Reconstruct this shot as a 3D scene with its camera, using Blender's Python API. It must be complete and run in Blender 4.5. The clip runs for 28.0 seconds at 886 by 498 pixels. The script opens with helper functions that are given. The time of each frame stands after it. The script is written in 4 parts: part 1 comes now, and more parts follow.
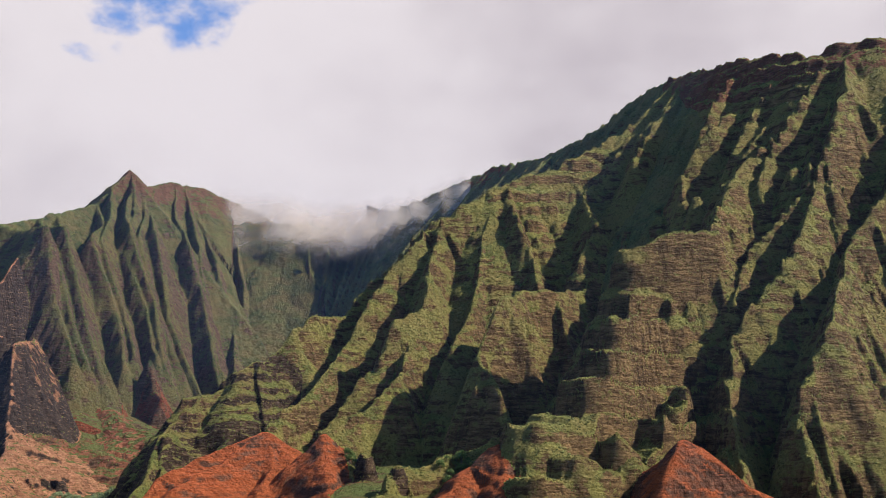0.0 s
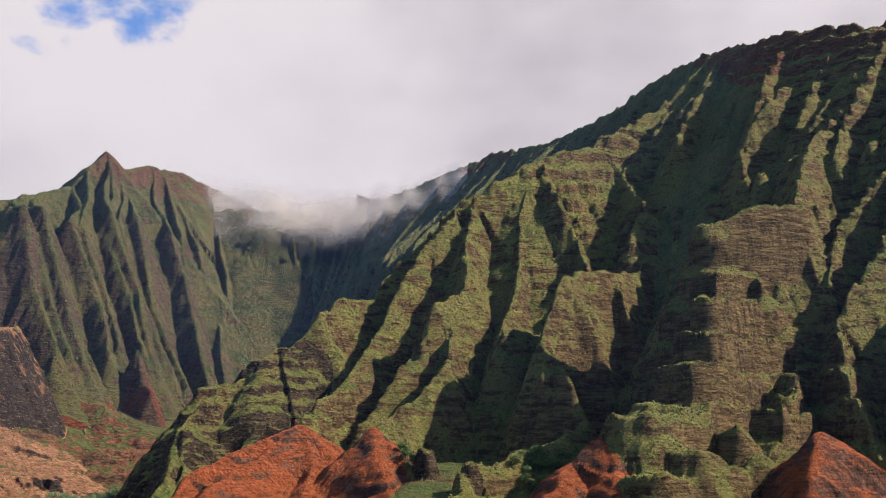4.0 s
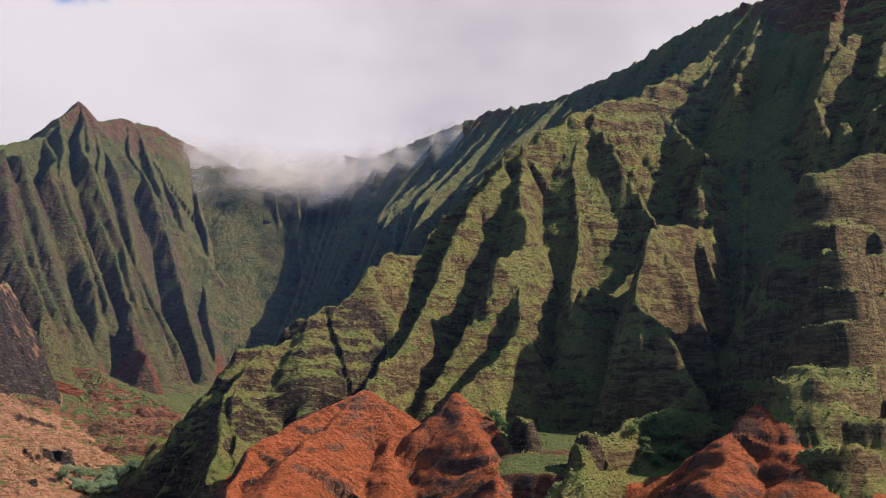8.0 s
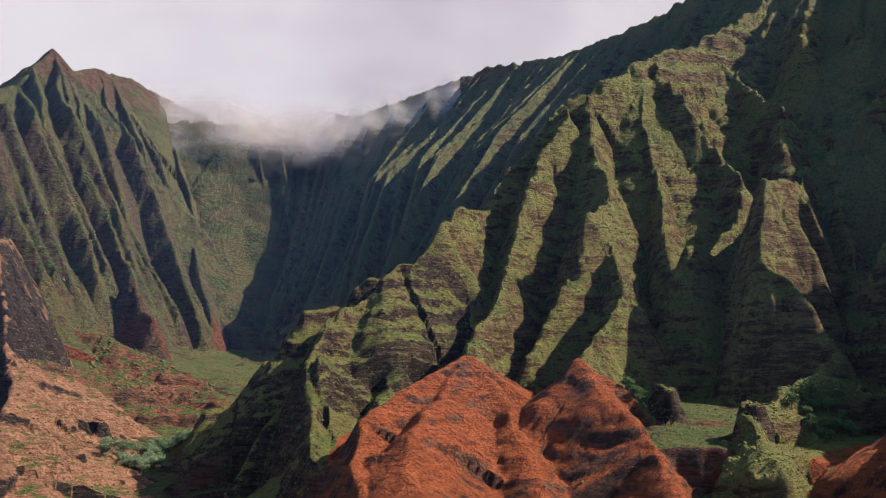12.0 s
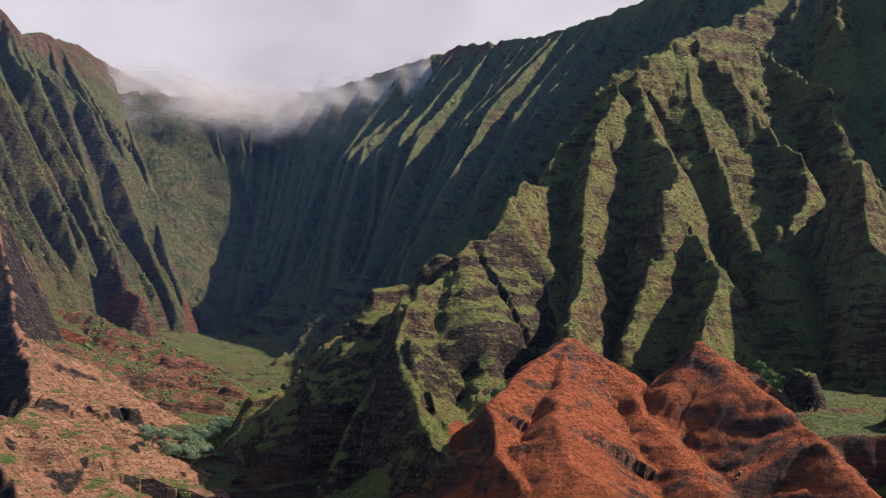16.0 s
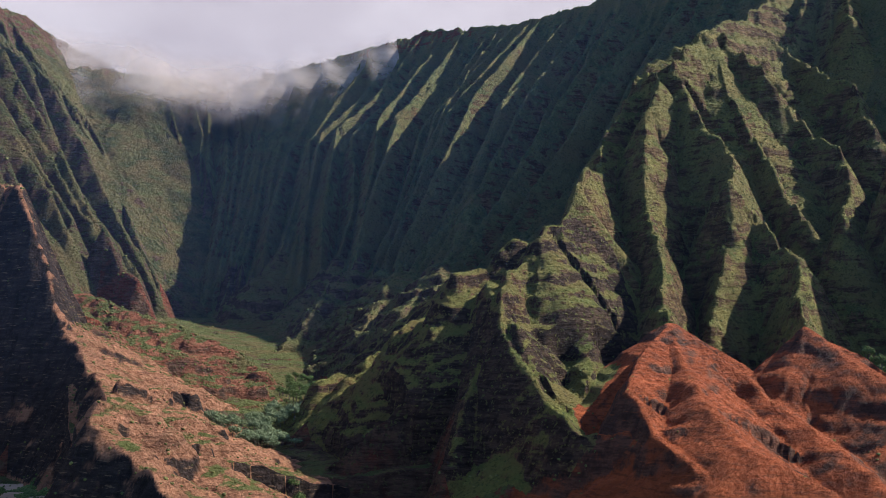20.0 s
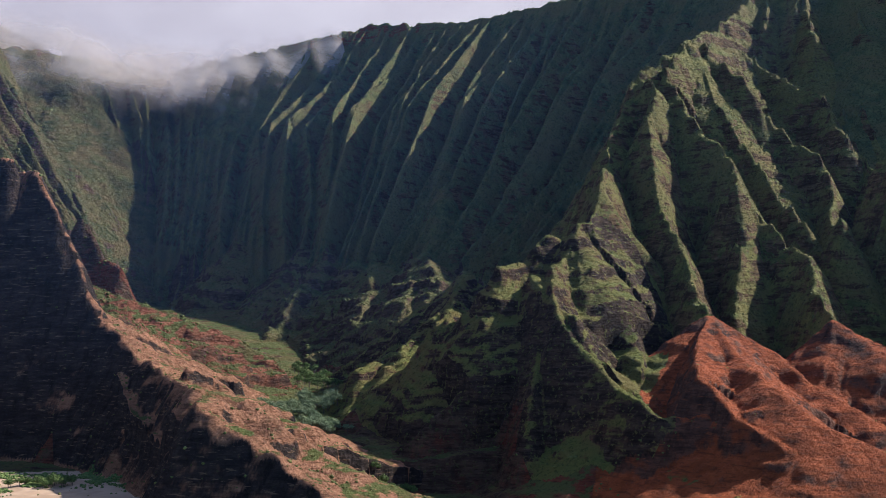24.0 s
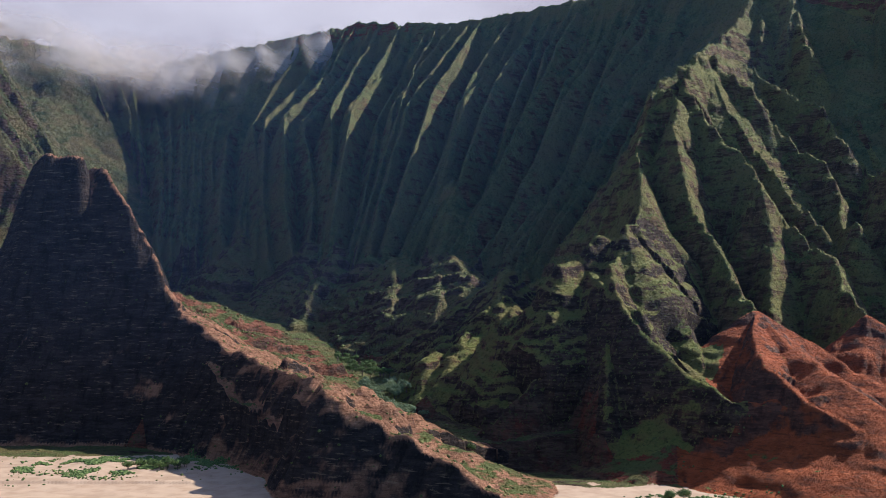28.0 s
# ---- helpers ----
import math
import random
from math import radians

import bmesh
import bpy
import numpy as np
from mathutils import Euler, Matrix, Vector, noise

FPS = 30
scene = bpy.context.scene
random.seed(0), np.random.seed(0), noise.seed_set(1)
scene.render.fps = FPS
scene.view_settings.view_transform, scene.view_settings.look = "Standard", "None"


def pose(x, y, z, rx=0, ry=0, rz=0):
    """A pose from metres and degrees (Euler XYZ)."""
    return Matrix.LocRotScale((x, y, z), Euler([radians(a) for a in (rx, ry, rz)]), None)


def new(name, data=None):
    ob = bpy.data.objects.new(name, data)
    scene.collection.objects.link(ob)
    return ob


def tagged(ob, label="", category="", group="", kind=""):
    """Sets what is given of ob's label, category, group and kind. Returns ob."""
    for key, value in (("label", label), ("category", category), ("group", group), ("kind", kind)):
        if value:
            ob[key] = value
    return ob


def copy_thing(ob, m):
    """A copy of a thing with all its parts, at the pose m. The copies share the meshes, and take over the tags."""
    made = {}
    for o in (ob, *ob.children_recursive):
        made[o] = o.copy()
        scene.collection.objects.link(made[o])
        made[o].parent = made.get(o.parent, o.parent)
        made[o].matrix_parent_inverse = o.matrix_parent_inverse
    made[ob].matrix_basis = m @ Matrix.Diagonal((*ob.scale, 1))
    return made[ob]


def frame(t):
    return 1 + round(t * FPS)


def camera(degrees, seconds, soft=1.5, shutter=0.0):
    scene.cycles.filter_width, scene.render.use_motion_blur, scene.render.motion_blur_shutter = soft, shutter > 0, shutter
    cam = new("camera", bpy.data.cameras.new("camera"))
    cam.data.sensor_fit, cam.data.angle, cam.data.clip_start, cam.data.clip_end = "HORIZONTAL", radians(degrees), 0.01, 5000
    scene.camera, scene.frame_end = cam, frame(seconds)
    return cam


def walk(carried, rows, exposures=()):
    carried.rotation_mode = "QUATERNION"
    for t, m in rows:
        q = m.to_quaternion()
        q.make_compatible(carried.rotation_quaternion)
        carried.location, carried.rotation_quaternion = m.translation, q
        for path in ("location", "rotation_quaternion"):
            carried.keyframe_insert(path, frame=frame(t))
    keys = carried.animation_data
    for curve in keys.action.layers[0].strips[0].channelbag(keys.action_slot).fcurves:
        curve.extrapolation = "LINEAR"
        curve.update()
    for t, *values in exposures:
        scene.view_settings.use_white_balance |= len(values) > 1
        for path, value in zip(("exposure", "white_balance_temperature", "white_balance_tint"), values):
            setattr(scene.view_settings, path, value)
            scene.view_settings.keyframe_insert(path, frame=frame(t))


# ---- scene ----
cam = camera(46.7, 28.0, soft=0.75)
METRES, EYE, TILT, LEAN, TURN = 1032.0, 96.3, 12.0, 0.0, 0.0
ROWS = [
    (0.0, 0.0, 0.0, 0.0, -0.0, 0.0, 0.0),
    (0.5, -0.0108, 0.0132, -0.0029, -0.29, -0.0, -0.1),
    (1.0, -0.0218, 0.0264, -0.0061, -0.62, 0.01, -0.16),
    (1.5, -0.0329, 0.0396, -0.0093, -1.12, 0.02, -0.28),
    (2.0, -0.0444, 0.0526, -0.0125, -1.53, 0.04, -0.36),
    (2.5, -0.0563, 0.0655, -0.0158, -1.82, 0.04, -0.44),
    (3.0, -0.0684, 0.0784, -0.0189, -2.1, 0.04, -0.52),
    (3.5, -0.0807, 0.0913, -0.0221, -2.38, 0.05, -0.56),
    (5.5, -0.1322, 0.1424, -0.0338, -3.54, -0.08, -0.81),
    (6.0, -0.1458, 0.155, -0.0361, -3.96, -0.65, -0.87),
    (6.5, -0.1594, 0.1673, -0.0384, -4.44, -1.07, -1.0),
    (7.0, -0.1733, 0.1795, -0.0405, -5.02, -1.32, -1.11),
    (7.5, -0.1873, 0.1915, -0.0427, -5.61, -1.42, -1.26),
    (8.0, -0.2015, 0.2035, -0.045, -5.98, -1.58, -1.33),
    (8.5, -0.2157, 0.2153, -0.0472, -6.33, -1.76, -1.37),
    (9.0, -0.2302, 0.227, -0.0493, -6.65, -1.94, -1.44),
    (9.5, -0.2447, 0.2388, -0.0515, -6.98, -2.12, -1.48),
    (10.0, -0.2593, 0.2503, -0.0536, -7.48, -2.37, -1.58),
    (10.5, -0.274, 0.2618, -0.0557, -8.08, -2.64, -1.67),
    (11.0, -0.2889, 0.2733, -0.0577, -8.66, -2.91, -1.75),
    (11.5, -0.3038, 0.2845, -0.0596, -9.21, -3.18, -1.83),
    (12.0, -0.3189, 0.2956, -0.0616, -9.69, -3.35, -1.94),
    (12.5, -0.3339, 0.3066, -0.0637, -10.2, -3.5, -2.07),
    (14.5, -0.3954, 0.3479, -0.0732, -12.84, -3.47, -2.69),
    (15.0, -0.4113, 0.3574, -0.0754, -13.51, -3.6, -2.83),
    (15.5, -0.4271, 0.3666, -0.0775, -14.47, -3.7, -3.05),
    (16.0, -0.4435, 0.3752, -0.0795, -15.29, -3.83, -3.25),
    (16.5, -0.4597, 0.3835, -0.0813, -16.04, -3.97, -3.39),
    (17.0, -0.4764, 0.391, -0.083, -16.81, -4.07, -3.57),
    (17.5, -0.4928, 0.3982, -0.0844, -17.45, -4.15, -3.69),
    (18.0, -0.5095, 0.4049, -0.0862, -18.06, -4.17, -3.84),
    (18.5, -0.5263, 0.4107, -0.0879, -18.71, -4.19, -3.94),
    (19.0, -0.543, 0.4162, -0.0894, -19.45, -4.18, -4.07),
    (19.5, -0.5599, 0.4212, -0.0909, -20.33, -4.16, -4.28),
    (20.0, -0.5767, 0.4257, -0.0923, -21.27, -4.12, -4.46),
    (20.5, -0.5935, 0.4298, -0.0935, -22.15, -4.08, -4.62),
    (21.0, -0.6104, 0.4334, -0.0946, -22.94, -4.14, -4.78),
    (21.5, -0.6271, 0.4365, -0.0955, -23.59, -4.21, -4.93),
    (23.5, -0.6947, 0.4451, -0.0979, -27.25, -4.04, -5.64),
    (24.0, -0.7111, 0.4465, -0.0985, -28.19, -4.03, -5.82),
    (24.5, -0.7276, 0.4478, -0.0988, -28.86, -4.03, -5.95),
    (25.0, -0.744, 0.4487, -0.099, -29.28, -4.04, -6.04),
    (25.5, -0.7603, 0.4495, -0.0992, -29.71, -4.07, -6.11),
    (26.0, -0.7766, 0.4501, -0.0993, -30.24, -4.08, -6.22),
    (26.5, -0.7929, 0.4507, -0.0994, -30.84, -4.09, -6.33),
    (27.0, -0.8092, 0.4511, -0.0994, -31.33, -4.12, -6.42),
    (27.5, -0.8254, 0.4514, -0.0995, -31.78, -4.14, -6.52),
    (28.0, -0.8416, 0.4517, -0.0998, -32.24, -4.14, -6.61),
]
walk(cam, [(t, pose(0, 0, EYE, TILT, LEAN, TURN) @ pose(METRES * x, METRES * y, METRES * z, 90 + pitch, roll, yaw)) for t, x, y, z, yaw, pitch, roll in ROWS],
     exposures=[(0.0, 1.02, 5120, 17), (12.0, 1.02, 5060, 19), (20.0, 1.0, 4920, 20), (28.0, 0.97, 4680, 19)])

# ---- light ----
SUN_DIR = Vector((0.995, -0.085, 0.0)).normalized()
SUN_EL = radians(42.5)
sun_way = Vector((SUN_DIR.x * math.cos(SUN_EL), SUN_DIR.y * math.cos(SUN_EL), math.sin(SUN_EL)))
sun_data = bpy.data.lights.new("sun", "SUN")
sun_data.energy, sun_data.angle, sun_data.color = 5.0, radians(0.6), (1.0, 0.82, 0.52)
sun = new("sun", sun_data)
sun.rotation_mode = "QUATERNION"
sun.rotation_quaternion = sun_way.to_track_quat("Z", "Y")


def link(nt, a, b):
    nt.links.new(a, b)


def node(nt, kind, **values):
    n = nt.nodes.new(kind)
    for key, value in values.items():
        if key == "op":
            n.operation = value
        elif key == "blend":
            n.blend_type = value
        elif key == "data":
            n.data_type = value
        else:
            n.inputs[int(key[1:]) if key[0] == "i" and key[1:].isdigit() else key.replace("_", " ")].default_value = value
    return n


def math_node(nt, op, a, b=0.0, clamp=False):
    n = nt.nodes.new("ShaderNodeMath")
    n.operation, n.use_clamp = op, clamp
    for k, v in enumerate((a, b)):
        if isinstance(v, (int, float)):
            n.inputs[k].default_value = v
        else:
            nt.links.new(v, n.inputs[k])
    return n.outputs[0]


def mix(nt, f, a, b):
    n = nt.nodes.new("ShaderNodeMix")
    n.data_type = "RGBA"
    for k, v in ((0, f), (6, a), (7, b)):
        if isinstance(v, (int, float)):
            n.inputs[k].default_value = v
        elif isinstance(v, tuple):
            n.inputs[k].default_value = (*v, 1) if len(v) == 3 else v
        else:
            nt.links.new(v, n.inputs[k])
    return n.outputs[2]


def step(nt, value, low, high):
    n = nt.nodes.new("ShaderNodeMapRange")
    n.interpolation_type = "SMOOTHSTEP"
    nt.links.new(value, n.inputs[0])
    n.inputs[1].default_value, n.inputs[2].default_value = low, high
    return n.outputs[0]


def noise_node(nt, vec, scale, detail=4.0, rough=0.55):
    n = nt.nodes.new("ShaderNodeTexNoise")
    n.inputs["Scale"].default_value, n.inputs["Detail"].default_value, n.inputs["Roughness"].default_value = scale, detail, rough
    nt.links.new(vec, n.inputs["Vector"])
    return n.outputs[0]


def scaled(nt, vec, x, y, z):
    n = nt.nodes.new("ShaderNodeMapping")
    n.inputs["Scale"].default_value = (x, y, z)
    nt.links.new(vec, n.inputs["Vector"])
    return n.outputs[0]


world = bpy.data.worlds.new("world")
scene.world = world
world.use_nodes = True
nt = world.node_tree
nt.nodes.clear()
sky = nt.nodes.new("ShaderNodeTexSky")
sky.sky_type, sky.sun_disc, sky.sun_elevation, sky.sun_rotation = "NISHITA", False, SUN_EL, math.atan2(SUN_DIR.x, SUN_DIR.y)
sky_way = nt.nodes.new("ShaderNodeTexCoord").outputs["Generated"]
clear = nt.nodes.new("ShaderNodeBackground")
link(nt, sky.outputs[0], clear.inputs[0])
clear.inputs[1].default_value = 0.078
billow = noise_node(nt, scaled(nt, sky_way, 1, 1, 1.6), 3.2, 7, 0.52)
soft_billow = noise_node(nt, scaled(nt, sky_way, 1, 1, 1.3), 1.9, 3, 0.5)
part_xyz = nt.nodes.new("ShaderNodeSeparateXYZ")
link(nt, sky_way, part_xyz.inputs[0])
bank = step(nt, part_xyz.outputs[1], 0.25, 0.8)
hole = nt.nodes.new("ShaderNodeVectorMath")
hole.operation = "DISTANCE"
link(nt, sky_way, hole.inputs[0])
hole.inputs[1].default_value = (-0.235, 0.81, 0.551)
gap = step(nt, math_node(nt, "ADD", hole.outputs["Value"], math_node(nt, "MULTIPLY", math_node(nt, "SUBTRACT", billow, 0.5), 0.6)), 0.09, 0.26)
cover = math_node(nt, "ADD", math_node(nt, "MULTIPLY", bank, 0.68), math_node(nt, "SUBTRACT", billow, 0.65))
cover = math_node(nt, "SUBTRACT", cover, math_node(nt, "MULTIPLY", math_node(nt, "SUBTRACT", 1.0, gap), 0.62))
cover = step(nt, cover, -0.02, 0.16)
puff = noise_node(nt, scaled(nt, sky_way, 1, 1, 1.5), 6.5, 6, 0.55)
shade_mix = step(nt, math_node(nt, "ADD", math_node(nt, "MULTIPLY", soft_billow, 0.7), math_node(nt, "SUBTRACT", math_node(nt, "MULTIPLY", puff, 0.3), math_node(nt, "MULTIPLY", part_xyz.outputs[0], 0.12))), 0.38, 0.66)
white = mix(nt, shade_mix, (0.62, 0.49, 0.39), (0.97, 0.79, 0.60))
cloud_bg = nt.nodes.new("ShaderNodeBackground")
link(nt, white, cloud_bg.inputs[0])
cloud_bg.inputs[1].default_value = 0.465
both = nt.nodes.new("ShaderNodeMixShader")
link(nt, cover, both.inputs[0])
link(nt, clear.outputs[0], both.inputs[1])
link(nt, cloud_bg.outputs[0], both.inputs[2])
world_out = nt.nodes.new("ShaderNodeOutputWorld")
link(nt, both.outputs[0], world_out.inputs[0])


# ---- materials ----
def start(name):
    m = bpy.data.materials.new(name)
    m.use_nodes = True
    t = m.node_tree
    t.nodes.clear()
    out = t.nodes.new("ShaderNodeOutputMaterial")
    b = t.nodes.new("ShaderNodeBsdfPrincipled")
    t.links.new(b.outputs[0], out.inputs[0])
    return m, t, b


def land(name, rock, rock2, grass, grass2, cover=0.5, steep=0.45, red=(0.30, 0.085, 0.04), red_amount=0.0, bump=2.0, red_top=None, lie_earth=0.0, tuft=0.75, seam=0.62, strata=4.0, rill=0.0, knobby=5.0):
    """Weathered basalt with soil and low growth on all but the steepest faces."""
    m, t, b = start(name)
    pos = t.nodes.new("ShaderNodeNewGeometry")
    where, normal = pos.outputs["Position"], pos.outputs["Normal"]
    up = t.nodes.new("ShaderNodeSeparateXYZ")
    t.links.new(normal, up.inputs[0])
    at = t.nodes.new("ShaderNodeSeparateXYZ")
    t.links.new(where, at.inputs[0])
    big = noise_node(t, where, 0.012, 4)
    mid = noise_node(t, where, 0.06, 5, 0.6)
    fine = noise_node(t, where, 0.42, 6, 0.75)
    layers = noise_node(t, scaled(t, where, 0.035, 0.035, 0.17), 1.0, 5, 0.68)
    streak = noise_node(t, scaled(t, where, 0.14, 0.14, 0.016), 1.0, 4, 0.6)
    stone = mix(t, step(t, layers, 0.36, 0.64), rock, rock2)
    stone = mix(t, step(t, streak, 0.45, 0.75), stone, tuple(c * 0.55 for c in rock))
    stone = mix(t, math_node(t, "MULTIPLY", step(t, fine, 0.55, 0.8), 0.5), stone, tuple(min(c * 1.5, 1) for c in rock2))
    earth = mix(t, step(t, mid, 0.35, 0.7), red, tuple(c * 0.62 for c in red))
    earth = mix(t, math_node(t, "MULTIPLY", step(t, streak, 0.46, 0.66), 0.7), earth, tuple(c * 0.58 for c in red))
    earth = mix(t, math_node(t, "MULTIPLY", step(t, fine, 0.5, 0.75), 0.4), earth, (red[0] * 1.35, red[1] * 1.6, red[2] * 1.6))
    amount = math_node(t, "ADD", math_node(t, "SUBTRACT", big, 0.5), math_node(t, "MULTIPLY", math_node(t, "SUBTRACT", mid, 0.5), 0.8))
    if red_top:
        amount = math_node(t, "ADD", amount, math_node(t, "MULTIPLY", step(t, at.outputs[2], *red_top), 0.8))
    if lie_earth:
        amount = math_node(t, "ADD", amount, math_node(t, "MULTIPLY", math_node(t, "SUBTRACT", up.outputs[2], 0.52), lie_earth))
    amount = step(t, math_node(t, "ADD", amount, red_amount - 0.5), -0.12, 0.12)
    ground = mix(t, amount, stone, earth)
    leaf = mix(t, step(t, mid, 0.34, 0.66), grass, grass2)
    leaf = mix(t, step(t, big, 0.42, 0.66), leaf, tuple(0.5 * (x + y) for x, y in zip(grass2, (0.19, 0.15, 0.055))))
    leaf = mix(t, math_node(t, "MULTIPLY", step(t, fine, 0.50, 0.68), 0.5), leaf, tuple(c * 0.5 for c in grass))
    leaf = mix(t, math_node(t, "MULTIPLY", step(t, math_node(t, "SUBTRACT", 1.0, fine), 0.54, 0.66), 0.5), leaf, tuple(c * 1.4 for c in grass2))
    lush = math_node(t, "MULTIPLY", step(t, math_node(t, "ADD", up.outputs[2], math_node(t, "MULTIPLY", math_node(t, "SUBTRACT", big, 0.5), 0.5)), 0.66, 0.86), 0.45)
    leaf = mix(t, lush, leaf, tuple(0.68 * (x + 0.5 * y) for x, y in zip(grass2, (0.06, 0.20, 0.02))))
    dry = math_node(t, "MULTIPLY", step(t, noise_node(t, scaled(t, where, 0.02, 0.02, 0.035), 1.0, 5, 0.6), 0.46, 0.62), 0.75)
    leaf = mix(t, dry, leaf, tuple(0.5 * (x + y) for x, y in zip(grass2, (0.22, 0.13, 0.055))))
    lie = math_node(t, "ADD", up.outputs[2], math_node(t, "MULTIPLY", math_node(t, "SUBTRACT", mid, 0.5), 0.55))
    lie = math_node(t, "ADD", lie, math_node(t, "MULTIPLY", math_node(t, "SUBTRACT", layers, 0.5), 0.75))
    lie = math_node(t, "ADD", lie, math_node(t, "MULTIPLY", math_node(t, "SUBTRACT", big, 0.5), 0.55))
    if red_top:
        lie = math_node(t, "SUBTRACT", lie, math_node(t, "MULTIPLY", step(t, at.outputs[2], *red_top), 0.3))
    grown = step(t, math_node(t, "ADD", lie, cover - 0.5), steep - 0.055, steep + 0.055)
    speck = noise_node(t, where, 0.7, 3, 0.7)
    dots = math_node(t, "MULTIPLY", step(t, speck, 0.56, 0.70), 0.4)
    seams = noise_node(t, scaled(t, where, 0.08, 0.08, 0.55), 1.0, 6, 0.68)
    tufts = noise_node(t, where, 0.30, 5, 0.68)
    ground = mix(t, math_node(t, "MULTIPLY", step(t, seams, 0.53, 0.58), seam), ground, tuple(c * 0.45 for c in rock))
    ground = mix(t, math_node(t, "MULTIPLY", step(t, math_node(t, "SUBTRACT", 1.0, seams), 0.58, 0.64), seam * 0.85), ground, tuple(min(c * 1.5, 0.6) for c in (red if red[0] > 0.35 else rock2)))
    ground = mix(t, math_node(t, "MULTIPLY", step(t, tufts, 0.57, 0.60), tuft), ground, leaf)
    ground = mix(t, dots, ground, tuple(c * 0.4 for c in rock))
    leaf = mix(t, math_node(t, "MULTIPLY", step(t, math_node(t, "SUBTRACT", 1.0, tufts), 0.54, 0.60), 0.55), leaf, tuple(c * 0.42 for c in grass))
    t.links.new(mix(t, grown, ground, mix(t, math_node(t, "MULTIPLY", dots, 0.8), leaf, tuple(c * 0.35 for c in grass))), b.inputs["Base Color"])
    b.inputs["Roughness"].default_value = 0.92
    b.inputs["Specular IOR Level"].default_value = 0.12
    rough = noise_node(t, where, 0.22, 9, 0.75)
    lines = noise_node(t, scaled(t, where, 0.07, 0.07, 0.42), 1.0, 7, 0.7)
    lumps = noise_node(t, where, 0.075, 5, 0.6)
    height = math_node(t, "ADD", math_node(t, "MULTIPLY", rough, 7.0), math_node(t, "MULTIPLY", lines, strata))
    height = math_node(t, "ADD", height, math_node(t, "MULTIPLY", lumps, 3.0))
    height = math_node(t, "ADD", height, math_node(t, "MULTIPLY", noise_node(t, where, 0.14, 4, 0.6), knobby))
    if rill:
        rills = noise_node(t, scaled(t, where, 0.28, 0.28, 0.035), 1.0, 4, 0.6)
        height = math_node(t, "ADD", height, math_node(t, "MULTIPLY", rills, rill))
    bumped = t.nodes.new("ShaderNodeBump")
    bumped.inputs["Strength"].default_value, bumped.inputs["Distance"].default_value = 1.0, bump
    t.links.new(height, bumped.inputs["Height"])
    t.links.new(bumped.outputs[0], b.inputs["Normal"])
    return m


ROCK, ROCK2 = (0.105, 0.064, 0.028), (0.29, 0.182, 0.072)
GREEN, GREEN2 = (0.118, 0.138, 0.034), (0.285, 0.258, 0.060)
mat_wall = land("basalt_wall", ROCK, ROCK2, (0.095, 0.128, 0.045), (0.215, 0.215, 0.068), 0.62, 0.36, red_amount=0.1, red_top=(690, 800))
mat_peak = land("peak_basalt", (0.10, 0.062, 0.042), (0.18, 0.108, 0.07), (0.058, 0.073, 0.027), (0.130, 0.128, 0.045), 0.53, 0.42, red=(0.185, 0.09, 0.055), red_amount=0.22, red_top=(670, 800))
mat_massif = land("ridge_basalt", ROCK, ROCK2, GREEN, GREEN2, 0.56, 0.43, red_amount=0.12)
mat_buttress = land("buttress_basalt", ROCK, ROCK2, GREEN, GREEN2, 0.56, 0.45, red=(0.24, 0.10, 0.055), red_amount=0.15, red_top=(530, 620))
mat_brown = land("brown_basalt", (0.048, 0.032, 0.022), (0.13, 0.082, 0.048), GREEN, (0.24, 0.22, 0.05), 0.52, 0.60, red=(0.27, 0.135, 0.066), red_amount=0.40, lie_earth=1.0)
mat_red = land("red_earth", (0.085, 0.045, 0.028), (0.20, 0.09, 0.05), (0.09, 0.13, 0.022), (0.15, 0.18, 0.035), 0.26, 0.82, red=(0.43, 0.112, 0.031), red_amount=0.40, bump=1.4, lie_earth=1.0, tuft=0.05, seam=0.4, strata=0.8, rill=7.0, knobby=1.5)
mat_sea_ridge = land("orange_rock", (0.038, 0.028, 0.024), (0.085, 0.058, 0.044), GREEN, (0.14, 0.14, 0.035), 0.36, 0.82, red=(0.52, 0.25, 0.125), red_amount=0.44, lie_earth=1.6, tuft=0.12, seam=0.4, strata=2.0, rill=4.0)
mat_valley = land("valley_earth", (0.075, 0.045, 0.03), (0.18, 0.10, 0.06), (0.055, 0.072, 0.022), (0.13, 0.13, 0.04), 0.52, 0.86, red=(0.34, 0.135, 0.07), red_amount=0.45, lie_earth=0.8, tuft=0.25, seam=0.4)
mat_talus = land("talus_grass", (0.085, 0.055, 0.035), (0.17, 0.11, 0.07), (0.085, 0.095, 0.030), (0.20, 0.175, 0.065), 0.66, 0.70, red=(0.25, 0.10, 0.055), red_amount=0.34, lie_earth=0.4, tuft=0.4)
mat_floor = land("valley_grass", (0.080, 0.048, 0.03), (0.18, 0.11, 0.06), (0.078, 0.092, 0.026), (0.140, 0.138, 0.042), 0.54, 0.92, red_amount=0.5)

m, t, b = start("beach_sand")
where = t.nodes.new("ShaderNodeNewGeometry").outputs["Position"]
t.links.new(mix(t, step(t, noise_node(t, where, 0.08, 5), 0.35, 0.65), (0.29, 0.19, 0.105), (0.37, 0.255, 0.15)), b.inputs["Base Color"])
b.inputs["Roughness"].default_value = 0.95
mat_sand = m

